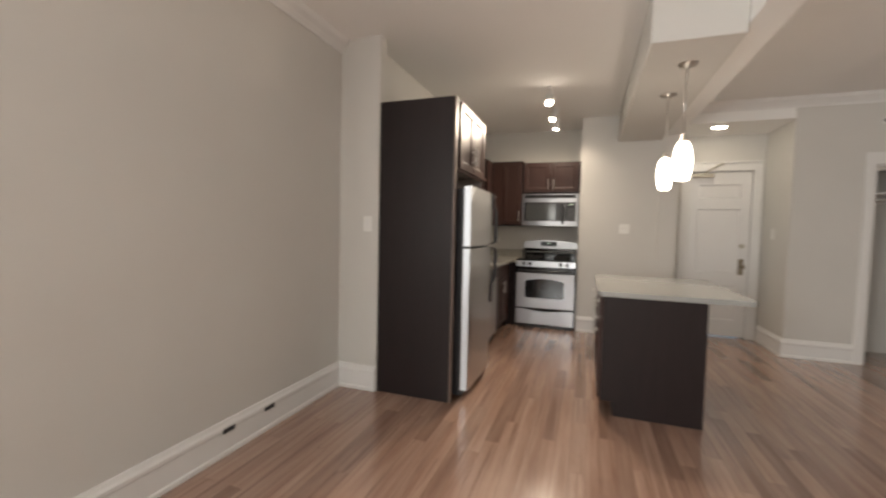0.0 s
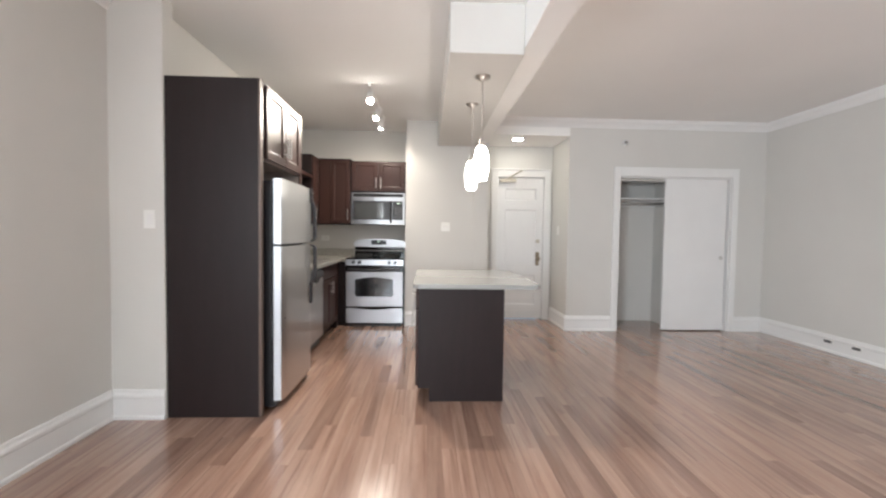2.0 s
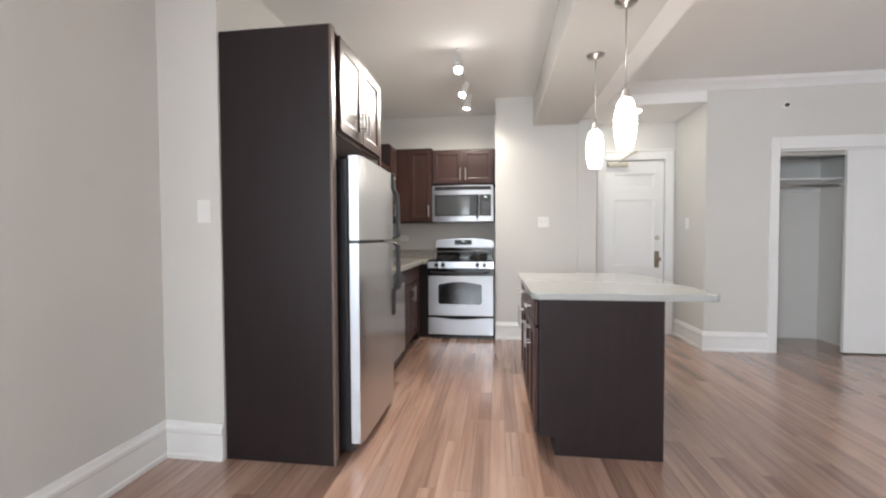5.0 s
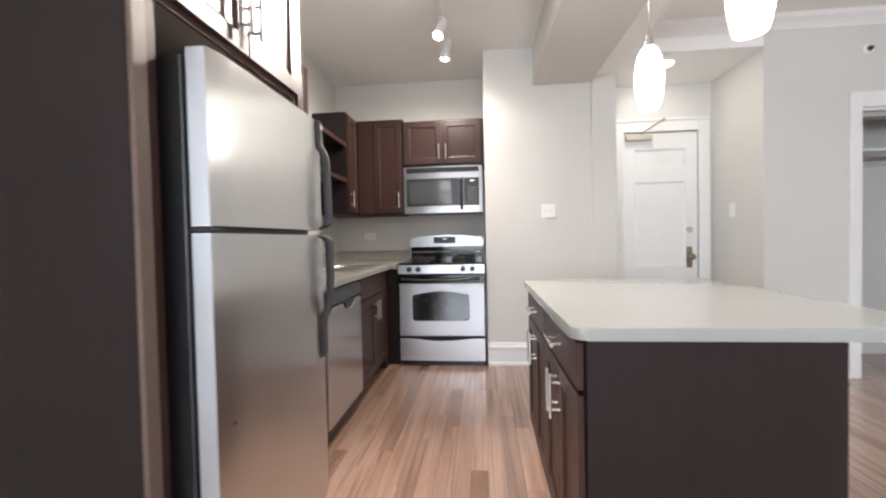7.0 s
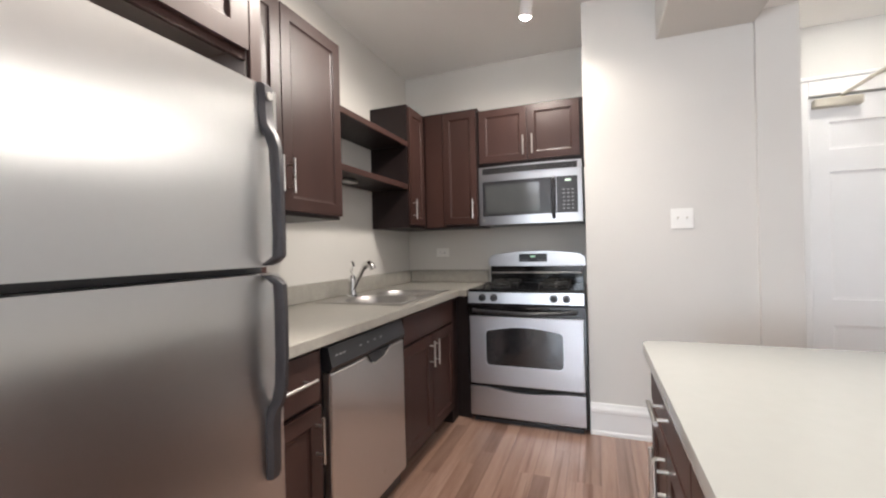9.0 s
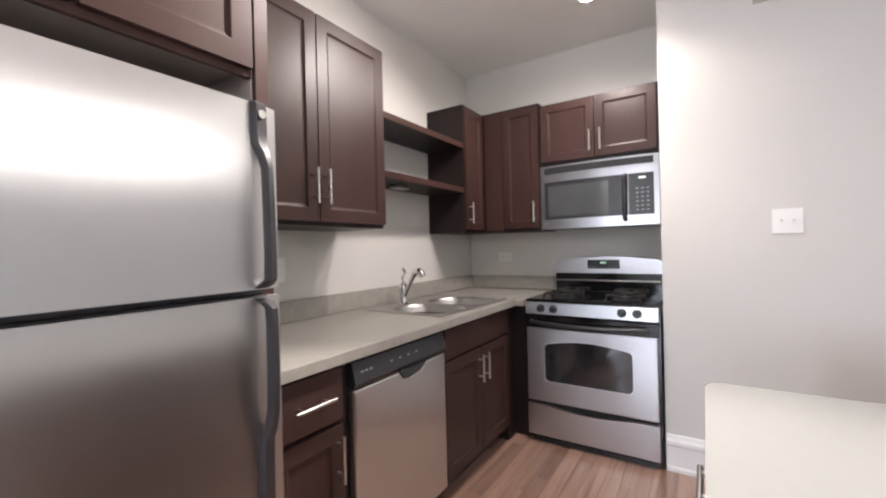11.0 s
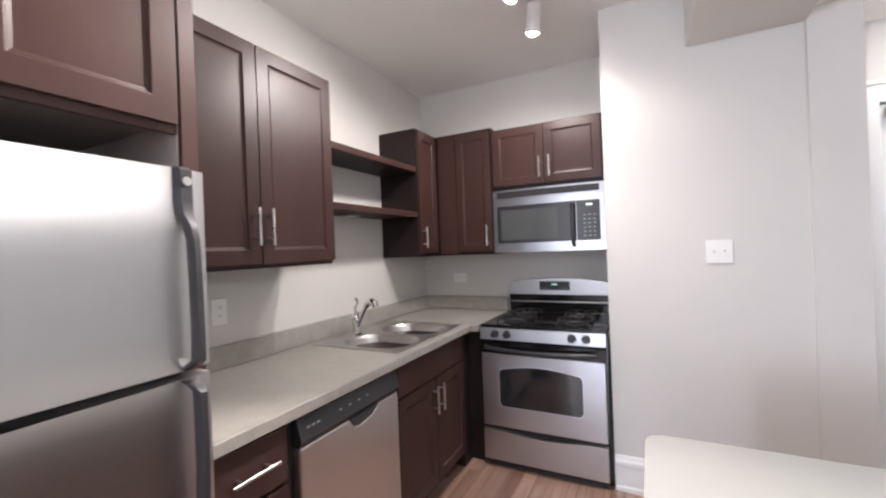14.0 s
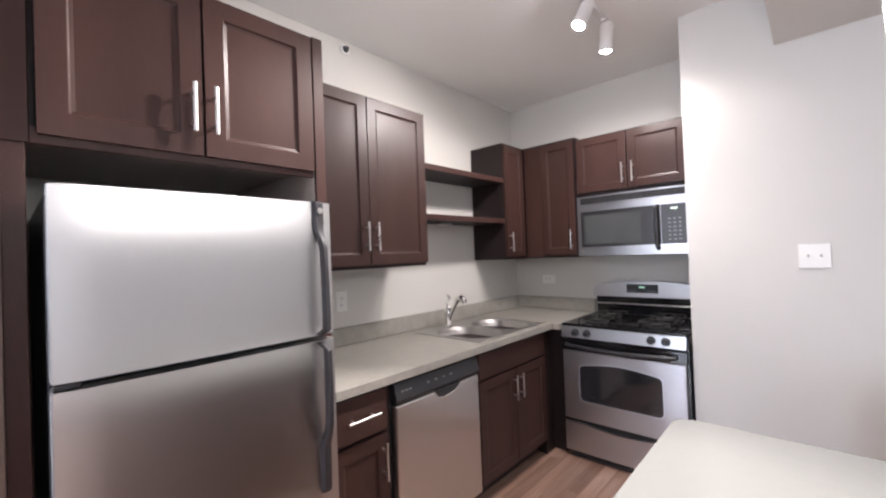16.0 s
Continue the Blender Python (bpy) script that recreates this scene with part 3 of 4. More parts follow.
# dishwasher
dw = thing("dishwasher", (-1.19, -1.82, 0), "stainless steel dishwasher with black control strip", "dishwasher")
bm = B()
box(bm, -1.50, FX - 0.01, -2.128, -1.514, 0.02, 0.858, 0.002)
part("body", bm, BLACK, dw)
bm = B()
box(bm, FX - 0.009, FX + 0.030, -2.120, -1.520, 0.105, 0.752, 0.008, 2)
part("front_panel", bm, STEEL, dw)
bm = B()
prism(bm, [(FX - 0.009, 0.756), (FX + 0.030, 0.756), (FX + 0.038, 0.775), (FX + 0.020, 0.848), (FX - 0.009, 0.848)], "y", -2.120, -1.520)
strip = part("control_strip", bm, BLACK, dw, "glossy black control strip")
bm = B()
prism(bm, [(-1.870, 0.757), (-1.845, 0.722), (-1.825, 0.714), (-1.735, 0.726), (-1.705, 0.742), (-1.690, 0.757)], "x", FX + 0.026, FX + 0.040)
pocket = part("pocket_handle", bm, BLACK, dw, "black scooped pocket handle")
bm = B()
tube(bm, [(FX + 0.040, -1.845, 0.7205), (FX + 0.043, -1.825, 0.713), (FX + 0.043, -1.735, 0.725), (FX + 0.040, -1.700, 0.744)], 0.0035, 8)
part("pocket_lip", bm, CHROME, pocket, smooth=True)
for k in range(7):
    bm = B()
    y = -2.085 + 0.024 * k if k < 3 else -1.92 + 0.055 * k - 0.165
    box(bm, FX + 0.0275, FX + 0.0305, y, y + 0.014, 0.808, 0.814)
    part("print_mark", bm, PRINT, strip)
bm = B()
rod(bm, (FX + 0.0295, -1.74, 0.20), (FX + 0.032, -1.74, 0.20), 0.012)
part("badge", bm, CHROME, dw, "small round maker's badge")
bm = B()
box(bm, -1.50, FX - 0.07, -2.128, -1.514, 0, 0.018)
part("toe_panel", bm, BLACK, dw)

# worktop with the sink opening and splashbacks
SX0, SX1, SY0, SY1 = -1.420, -0.890, -1.425, -0.700
WX = -0.835
bm = B()
for a, b, c0, d in ((-1.518, SX0, -2.460, -0.002), (SX1, WX, -2.460, -0.660), (SX0, SX1, -2.460, SY0), (SX0, SX1, SY1, -0.002), (SX1, -0.772, -0.660, -0.002)):
    box(bm, a, b, c0, d, 0.865, 0.905)
bmesh.ops.remove_doubles(bm, verts=bm.verts, dist=0.0005)
top = thing("worktop", (-1.2, -1.4, 0.865), "grey laminate worktop in an L shape", "worktop")
part("slab", bm, COUNTER, top)
bm = B()
box(bm, WX + 0.0003, WX + 0.012, -2.460, -0.655, 0.864, 0.906, 0.004, 2)
box(bm, WX + 0.0123, -0.772, -0.6725, -0.6603, 0.864, 0.906, 0.004, 2)
part("front_edge", bm, COUNTER, top)
bm = B()
box(bm, -1.5185, -1.497, -2.460, -0.003, 0.906, 1.012, 0.004)
part("splashback", bm, COUNTER, top)
bm = B()
box(bm, -1.496, -0.772, -0.022, -0.002, 0.906, 1.012, 0.004)
part("splashback", bm, COUNTER, top)

# double sink
sink = thing("kitchen_sink", (-1.16, -1.1, 0.9), "stainless steel double bowl drop-in sink", "sink")


def bowl(y0, y1, x0, x1, depth):
    """A rounded basin, open at the top, with a rolled rim."""
    bm = B()
    rings = []
    for inset, z, rad in ((0.0, 0.9095, 0.145), (0.006, 0.905, 0.14), (0.012, 0.885, 0.135), (0.026, 0.905 - depth + 0.05, 0.125), (0.045, 0.905 - depth + 0.015, 0.11), (0.075, 0.905 - depth, 0.085), (0.14, 0.905 - depth - 0.004, 0.03)):
        ring = []
        for cx, cy, a0 in ((x1, y1, 0), (x0, y1, 90), (x0, y0, 180), (x1, y0, 270)):
            sx, sy = (1 if cx == x1 else -1), (1 if cy == y1 else -1)
            ccx, ccy = cx - sx * (inset + rad), cy - sy * (inset + rad)
            for j in range(10):
                a = radians(a0 + 10 * j)
                ring.append(bm.verts.new((ccx + rad * math.cos(a), ccy + rad * math.sin(a), z)))
        rings.append(ring)
    for r, s in zip(rings, rings[1:]):
        for k in range(len(r)):
            bm.faces.new((r[k], r[(k + 1) % len(r)], s[(k + 1) % len(r)], s[k]))
    bm.faces.new(rings[-1])
    b = part("basin", bm, SINKSTEEL, sink, smooth=True)
    bm = B()
    rod(bm, ((x0 + x1) / 2, (y0 + y1) / 2, 0.905 - depth - 0.003), ((x0 + x1) / 2, (y0 + y1) / 2, 0.905 - depth + 0.003), 0.045, seg=24)
    part("drain", bm, CHROME, b, "round metal drain", True)


BX0, BX1 = -1.335, -0.905
bowl(-1.400, -1.078, BX0, BX1, 0.15)
bowl(-1.048, -0.722, BX0, BX1, 0.15)
bm = B()
for a, b, c0, d in ((SX0 - 0.015, BX0, SY0 - 0.015, SY1 + 0.015), (BX1, SX1 + 0.012, SY0 - 0.015, SY1 + 0.015), (BX0, BX1, SY0 - 0.015, -1.400), (BX0, BX1, -0.722, SY1 + 0.015), (BX0, BX1, -1.078, -1.048)):
    box(bm, a, b, c0, d, 0.9055, 0.9095, 0.001)
for y0, y1 in ((-1.400, -1.078), (-1.048, -0.722)):
    for cx, cy, sx, sy in ((BX1, y1, 1, 1), (BX0, y1, -1, 1), (BX0, y0, -1, -1), (BX1, y0, 1, -1)):
        arc = [(cx - sx * 0.145 * (1 - math.cos(radians(10 * j))), cy - sy * 0.145 * (1 - math.sin(radians(10 * j)))) for j in range(10)]
        prism(bm, [(cx, cy)] + arc, "z", 0.9057, 0.9093)
part("rim", bm, SINKSTEEL, sink)

tap = thing("kitchen_faucet", (-1.365, -1.165, 0.9095), "chrome single-lever kitchen faucet with pull-out spray head", "faucet")
bm = B()
lathe(bm, (-1.365, -1.165, 0.9095), [(0.034, 0), (0.034, 0.006), (0.026, 0.012), (0.023, 0.05), (0.025, 0.10), (0.022, 0.125), (0.012, 0.14)], 24)
part("body", bm, POLISHED, tap, smooth=True)
bm = B()
tube(bm, [(-1.365, -1.165, 0.940), (-1.345, -1.165, 0.980), (-1.315, -1.165, 1.035), (-1.290, -1.165, 1.078), (-1.270, -1.165, 1.104)], 0.014, 14)
part("spout", bm, POLISHED, tap, smooth=True)
bm = B()
tube(bm, [(-1.280, -1.165, 1.095), (-1.262, -1.165, 1.113), (-1.240, -1.165, 1.116), (-1.222, -1.165, 1.104), (-1.214, -1.165, 1.084)], 0.021, 14)
part("spray_head", bm, POLISHED, tap, smooth=True)
bm = B()
tube(bm, [(-1.365, -1.165, 1.045), (-1.372, -1.1655, 1.075), (-1.374, -1.13, 1.105), (-1.366, -1.1658, 1.135)], 0.008, 10)
part("lever", bm, POLISHED, tap, smooth=True)

# refrigerator
FY0, FY1 = -3.222, -2.512
fr = thing("refrigerator", (-1.1, -2.87, 0), "stainless steel top-freezer refrigerator with dark handles", "refrigerator")
bm = B()
box(bm, -1.46, -0.755, FY0 - 0.004, FY1 + 0.004, 0.025, 1.600, 0.006, 2)
part("body", bm, BLACK, fr, "black refrigerator case")


def fridge_door(z0, z1):
    """A softly bowed steel door front on a paler edge."""
    bm = B()
    n = 14
    outline = [(-0.745, FY0)]
    for k in range(n + 1):
        s = k / n
        y = FY0 + (FY1 - FY0) * s
        edge = min(s, 1 - s) * (FY1 - FY0)
        soft = 0.010 * max(0.0, 1 - edge / 0.014) ** 2
        outline.append((-0.683 + 0.004 * (1 - (2 * s - 1) ** 2) - soft, y))
    outline.append((-0.745, FY1))
    prism(bm, outline, "z", z0, z1)
    return part("door", bm, STEEL, fr, smooth=True)


freezer, lower = fridge_door(1.166, 1.616), fridge_door(0.065, 1.147)
for d, z0, z1 in ((freezer, 1.166, 1.616), (lower, 0.065, 1.147)):
    bm = B()
    box(bm, -0.744, -0.694, FY0 - 0.0025, FY0 - 0.0003, z0 + 0.002, z1 - 0.002)
    part("door_edge", bm, STEEL_SIDE, d, "pale metal door edge")
    bm = B()
    box(bm, -0.7548, -0.7452, FY0 + 0.01, FY1 - 0.01, z0 + 0.01, z1 - 0.01)
    part("gasket", bm, SHADOWGAP, d)


def fridge_handle(parent, rows, y):
    """A dark moulded handle: a flat bar whose face follows rows of x, z, half width."""
    bm = B()
    ring = []
    for x, z, h in rows:
        ring.append([bm.verts.new((x + dx, y + dy, z)) for dx, dy in ((0.004, -h), (0.018, -h * 0.6), (0.018, h * 0.6), (0.004, h), (-0.012, h * 0.7), (-0.012, -h * 0.7))])
    for a, b in zip(ring, ring[1:]):
        for k in range(6):
            bm.faces.new((a[k], a[(k + 1) % 6], b[(k + 1) % 6], b[k]))
    bm.faces.new(ring[0][::-1])
    bm.faces.new(ring[-1])
    return part("handle", bm, GREYPLASTIC, parent, "dark grey moulded handle", True)


HY = FY1 - 0.056
D = 0.003
grip = fridge_handle(freezer, [(-0.694 + D, 1.618, 0.019), (-0.684 + D, 1.610, 0.021), (-0.682 + D, 1.543, 0.021), (-0.680 + D, 1.514, 0.018), (-0.664 + D, 1.489, 0.0115), (-0.652 + D, 1.455, 0.0105), (-0.648 + D, 1.366, 0.0105), (-0.646 + D, 1.238, 0.0105), (-0.648 + D, 1.191, 0.0115), (-0.668 + D, 1.177, 0.017), (-0.690 + D, 1.169, 0.018)], HY)
bm = B()
rod(bm, (-0.666 + D, HY, 1.585), (-0.6615 + D, HY, 1.585), 0.010, seg=14)
part("emblem", bm, CHROME, grip, "small round chrome emblem", True)
fridge_handle(lower, [(-0.690 + D, 1.145, 0.018), (-0.668 + D, 1.138, 0.017), (-0.648 + D, 1.123, 0.0115), (-0.646 + D, 1.079, 0.0105), (-0.646 + D, 0.959, 0.0105), (-0.650 + D, 0.879, 0.0105), (-0.660 + D, 0.839, 0.0115), (-0.678 + D, 0.809, 0.018), (-0.682 + D, 0.779, 0.020), (-0.684 + D, 0.659, 0.020), (-0.690 + D, 0.644, 0.017)], HY)
# the dent is a flat dark disc, its shade put into the colour
bm = B()
rod(bm, (-0.6835, -3.168, 0.638), (-0.6815, -3.168, 0.638), 0.006, seg=10)
part("dent", bm, GREYPLASTIC, lower, "small dark dent")
bm = B()
box(bm, -0.7545, -0.690, FY0 - 0.003, FY0 + 0.05, 1.1475, 1.1655, 0.005)
part("hinge", bm, BLACK, fr)
bm = B()
box(bm, -0.80, -0.735, FY0 + 0.01, FY1 - 0.01, 0.018, 0.060, 0.004)
part("toe_grille", bm, BLACK, fr)
for y in (FY0 + 0.06, FY1 - 0.06):
    bm = B()
    rod(bm, (-0.79, y, 0), (-0.79, y, 0.03), 0.018)
    part("foot", bm, BLACK, fr)
    bm = B()
    rod(bm, (-1.40, y, 0), (-1.40, y, 0.03), 0.018)
    part("foot", bm, BLACK, fr)

# microwave over the stove
MX0, MX1, MZ0, MZ1, MY = -0.750, -0.002, 1.370, 1.808, -0.345
mw = thing("microwave", (-0.378, -0.2, MZ0), "stainless steel over-range microwave with dark window", "microwave")
bm = B()
box(bm, MX0, MX1, MY + 0.03, -0.002, MZ0, MZ1, 0.003)
part("case", bm, BLACK, mw)


def bowed(x0, x1, z0, z1, y, bow, thick, n=12):
    """A front panel that bulges by bow towards the room."""
    bm = B()
    w = MX1 - MX0
    pts = []
    for k in range(n + 1):
        x = x0 + (x1 - x0) * k / n
        s = (x - MX0) / w
        pts.append((x, y - bow * (1 - (2 * s - 1) ** 2)))
    prism(bm, pts + [(x1, y + thick), (x0, y + thick)], "z", z0, z1)
    return bm


part("front_panel", bowed(MX0, MX1, MZ0, 1.742, MY, 0.022, 0.03), STEEL_X, mw, smooth=True)
vent = part("vent_panel", bowed(MX0, MX1, 1.744, MZ1, MY, 0.022, 0.03), STEEL_X, mw, smooth=True)
part("vent_slot", bowed(MX0 + 0.03, MX1 - 0.03, 1.752, 1.797, MY - 0.002, 0.022, 0.001), SHADOWGAP, vent, smooth=True)
for k in range(4):
    bm = bowed(MX0 + 0.034, MX1 - 0.034, 1.7565 + 0.0105 * k, 1.7605 + 0.0105 * k, MY - 0.004, 0.022, 0.0015)
    part("vent_slat", bm, GREYPLASTIC, vent, smooth=True)
win = part("window", bowed(MX0 + 0.03, MX0 + 0.572, 1.435, 1.695, MY - 0.003, 0.022, 0.002), BLACK, mw, "dark glass window", True)
part("glass", bowed(MX0 + 0.055, MX0 + 0.455, 1.455, 1.665, MY - 0.005, 0.022, 0.001), MESHGLASS, win, smooth=True)
pad = part("control_panel", bowed(MX0 + 0.575, MX1 - 0.03, 1.435, 1.695, MY - 0.003, 0.022, 0.002), BLACK, mw, "black keypad", True)
part("display", bowed(MX0 + 0.635, MX1 - 0.075, 1.660, 1.672, MY - 0.0045, 0.022, 0.001), GREENLED, pad, "green clock display", True)
for r in range(6):
    for q in range(3):
        a = MX0 + 0.617 + 0.030 * q
        part("key", bowed(a, a + 0.015, 1.462 + 0.027 * r, 1.468 + 0.027 * r, MY - 0.0042, 0.022, 0.001, 2), PRINT, pad)
bm = B()
HX = MX0 + 0.555
tube(bm, [(HX, MY - 0.018, 1.690), (HX, MY - 0.046, 1.672), (HX, MY - 0.054, 1.62), (HX, MY - 0.054, 1.50), (HX, MY - 0.046, 1.425), (HX, MY - 0.018, 1.405)], 0.013, 12)
part("handle", bm, BLACK, mw, "black curved door handle", True)
bm = B()
rod(bm, (MX0 + 0.035, MY - 0.002, 1.405), (MX0 + 0.035, MY - 0.010, 1.405), 0.011, seg=16)
part("badge", bm, CHROME, mw, "small round badge")

# gas stove
RX0, RX1, RY = -0.758, 0.002, -0.645
st = thing("gas_stove", (-0.38, -0.33, 0), "stainless steel and black freestanding gas stove", "stove")
bm = B()
box(bm, RX0, RX1 + 0.012, RY + 0.004, -0.008, 0.025, 0.895, 0.003)
part("body", bm, ENAMEL, st)
bm = B()
box(bm, RX0 - 0.002, RX1 + 0.002, RY - 0.012, -0.085, 0.8955, 0.914, 0.006, 2)
cook = part("cooktop", bm, ENAMEL, st, "glossy black enamel cooktop")
bm = B()
prism(bm, [(RY + 0.02, 0.815), (RY - 0.022, 0.820), (RY - 0.016, 0.894), (RY + 0.02, 0.894)], "x", RX0, RX1)
ctl = part("control_panel", bm, STEEL_X, st)
for dx in (0.085, 0.165, 0.560, 0.640):
    bm = B()
    x = RX0 + dx + 0.015
    rod(bm, (x, RY - 0.018, 0.857), (x, RY - 0.026, 0.857), 0.026, 0.024, 20)
    rod(bm, (x, RY - 0.026, 0.857), (x, RY - 0.050, 0.857), 0.021, 0.018, 20)
    box(bm, x - 0.004, x + 0.004, RY - 0.056, RY - 0.049, 0.839, 0.875, 0.002)
    part("knob", bm, BLACK, ctl, "black burner knob", True)
bm = B()
prism(bm, [(RY + 0.01, 0.735), (RY - 0.020, 0.735), (RY - 0.024, 0.805), (RY + 0.01, 0.812)], "x", RX0, RX1)
part("oven_door_top", bm, ENAMEL, st, "black band above the oven door")
bm = B()
hp = [(RX0 + 0.04 + (0.67 * k / 14), RY - 0.040 - 0.020 * math.sin(math.pi * k / 14), 0.772 - 0.012 * math.sin(math.pi * k / 14)) for k in range(15)]
tube(bm, [(hp[0][0], RY - 0.02, 0.775)] + hp + [(hp[-1][0], RY - 0.02, 0.775)], 0.013, 12)
part("oven_handle", bm, BLACK, st, "black curved oven handle", True)
bm = B()
box(bm, RX0 + 0.004, RX1 - 0.004, RY - 0.022, RY + 0.01, 0.268, 0.733, 0.005, 2)
od = part("oven_door", bm, STEEL_X, st)


def arched(bm, x0, x1, z0, z1, y0, y1, rise, rad=0.03):
    """A plate with rounded corners and a top that arches by rise."""
    out = []
    for cx, cz, a0 in ((x1 - rad, z0 + rad, 270), (x1 - rad, z1 - rad, 0)):
        out += [(cx + rad * math.cos(radians(a0 + 15 * j)), cz + rad * math.sin(radians(a0 + 15 * j))) for j in range(7)]
    a, b = x1 - rad, x0 + rad
    out += [(a + (b - a) * k / 12, z1 + rise * math.sin(math.pi * k / 12)) for k in range(1, 12)]
    for cx, cz, a0 in ((x0 + rad, z1 - rad, 90), (x0 + rad, z0 + rad, 180)):
        out += [(cx + rad * math.cos(radians(a0 + 15 * j)), cz + rad * math.sin(radians(a0 + 15 * j))) for j in range(7)]
    return prism(bm, out, "y", y0, y1)


bm = arched(B(), RX0 + 0.115, RX1 - 0.125, 0.395, 0.645, RY - 0.0245, RY - 0.0225, 0.025)
part("window_rim", bm, STEEL_SIDE, od, "pale rim of the oven window")
bm = arched(B(), RX0 + 0.122, RX1 - 0.132, 0.402, 0.638, RY - 0.0268, RY - 0.0246, 0.025)
part("window", bm, OVENGLASS, od, "dark oven window")
bm = B()
n = 16
low = [(RX0 + 0.004 + (RX1 - RX0 - 0.008) * k / n, 0.050) for k in range(n + 1)]
high = [(x, 0.246 - 0.022 * math.sin(math.pi * min(1, max(0, (x - RX0 - 0.12) / (RX1 - RX0 - 0.24)))) ** 1.0) for x, _ in low]
prism(bm, low + high[::-1], "y", RY - 0.022, RY + 0.012)
part("drawer", bm, STEEL_X, st, "steel storage drawer with dipped top")
bm = B()
box(bm, RX0 + 0.02, RX1 - 0.02, RY - 0.004, RY + 0.01, 0.20, 0.266)
part("drawer_recess", bm, SHADOWGAP, st)
bm = B()
box(bm, RX0 + 0.02, RX1 - 0.02, RY + 0.01, RY + 0.03, 0.0, 0.045)
part("kick_plate", bm, BLACK, st)
# backguard with rounded shoulders and a display
bm = B()
out = []
for k in range(21):
    s = k / 20
    x = RX0 + (RX1 - RX0) * s
    edge = min(s, 1 - s) * (RX1 - RX0)
    out.append((x, 1.135 + 0.030 * math.sin(math.pi * s) - (0.030 * (1 - edge / 0.035) ** 2 if edge < 0.035 else 0)))
prism(bm, [(RX0, 1.045), (RX1, 1.045)] + out[::-1], "y", -0.080, -0.012)
bk = part("backguard", bm, STEEL_X, st, "curved steel backguard", True)
bm = B()
box(bm, RX0 + 0.02, RX1 - 0.02, -0.074, -0.012, 0.9145, 1.044)
part("vent_riser", bm, ENAMEL, st)
bm = B()
rod(bm, (RX0 + 0.03, -0.082, 0.992), (RX1 - 0.03, -0.082, 0.992), 0.006)
part("vent_trim", bm, CHROME, st)
bm = B()
box(bm, RX0 + 0.255, RX0 + 0.475, -0.086, -0.0805, 1.078, 1.142, 0.002)
dp = part("clock_panel", bm, BLACK, bk, "black clock panel")
bm = B()
box(bm, RX0 + 0.345, RX0 + 0.385, -0.0875, -0.0865, 1.116, 1.126)
part("clock_digits", bm, GREENLED, dp, "green clock digits")
for k in range(6):
    bm = B()
    x = RX0 + 0.268 + (0.022 * k if k < 3 else 0.07 + 0.022 * k)
    box(bm, x, x + 0.012, -0.0875, -0.0865, 1.088, 1.094)
    part("print_mark", bm, PRINT, dp)
for cx in (RX0 + 0.19, RX1 - 0.19):
    for cy in (-0.50, -0.23):
        bm = B()
        lathe(bm, (cx, cy, 0.914), [(0.075, 0), (0.075, 0.003), (0.055, 0.006), (0.045, 0.006), (0.045, 0.014), (0.038, 0.020), (0.010, 0.021)], 28)
        part("burner", bm, IRON, cook, smooth=True)
    bm = B()
    for cy in (-0.50, -0.23):
        for a in range(4):
            w = radians(45 + 90 * a)
            tube(bm, [(cx + 0.03 * math.cos(w), cy + 0.03 * math.sin(w), 0.946), (cx + 0.10 * math.cos(w), cy + 0.10 * math.sin(w), 0.948), (cx + 0.125 * math.cos(w), cy + 0.125 * math.sin(w), 0.942), (cx + 0.135 * math.cos(w), cy + 0.135 * math.sin(w), 0.914)], 0.006, 6)
        ring = [(cx + 0.105 * math.cos(2 * math.pi * k / 24), cy + 0.105 * math.sin(2 * math.pi * k / 24), 0.942) for k in range(25)]
        tube(bm, ring, 0.0055, 6)
    part("grate", bm, IRON, cook, "cast iron burner grate", True)

# ---------------------------------------------------------------- island
isl = thing("kitchen_island", (0.58, -2.5, 0), "dark wood kitchen island cabinet", "island cabinet")
IX0, IX1, IY0, IY1 = 0.258, 0.895, -3.086, -1.885
bm = B()
box(bm, IX0, IX1, IY0 + 0.020, IY1, 0.10, 0.845, 0.002)
part("body", bm, PANEL, isl)
bm = B()
box(bm, IX0 + 0.085, IX1, IY0 + 0.020, IY1, 0, 0.099)
part("plinth", bm, DARK, isl)
bm = B()
prism(bm, [(IX0, 0.10), (IX0 + 0.085, 0.10), (IX0 + 0.085, 0.0), (IX1, 0.0), (IX1, 0.845), (IX0, 0.845)], "y", IY0, IY0 + 0.019)
part("end_panel", bm, PANEL, isl, "dark laminate end panel with toe notch")
W_I = WESTFACE(IX0 - 0.001)
for y0, y1 in ((-3.064, -2.490), (-2.485, -1.897)):
    shaker(isl, W_I, y0, y1, 0.700, 0.832, ((y0 + y1) / 2, 0.766, 0.15, False), 0.0, "drawer")
    m = (y0 + y1) / 2
    shaker(isl, W_I, y0, m - 0.003, 0.112, 0.686, (m - 0.032, 0.585, 0.15, True))
    shaker(isl, W_I, m + 0.003, y1, 0.112, 0.686, (m + 0.032, 0.585, 0.15, True))


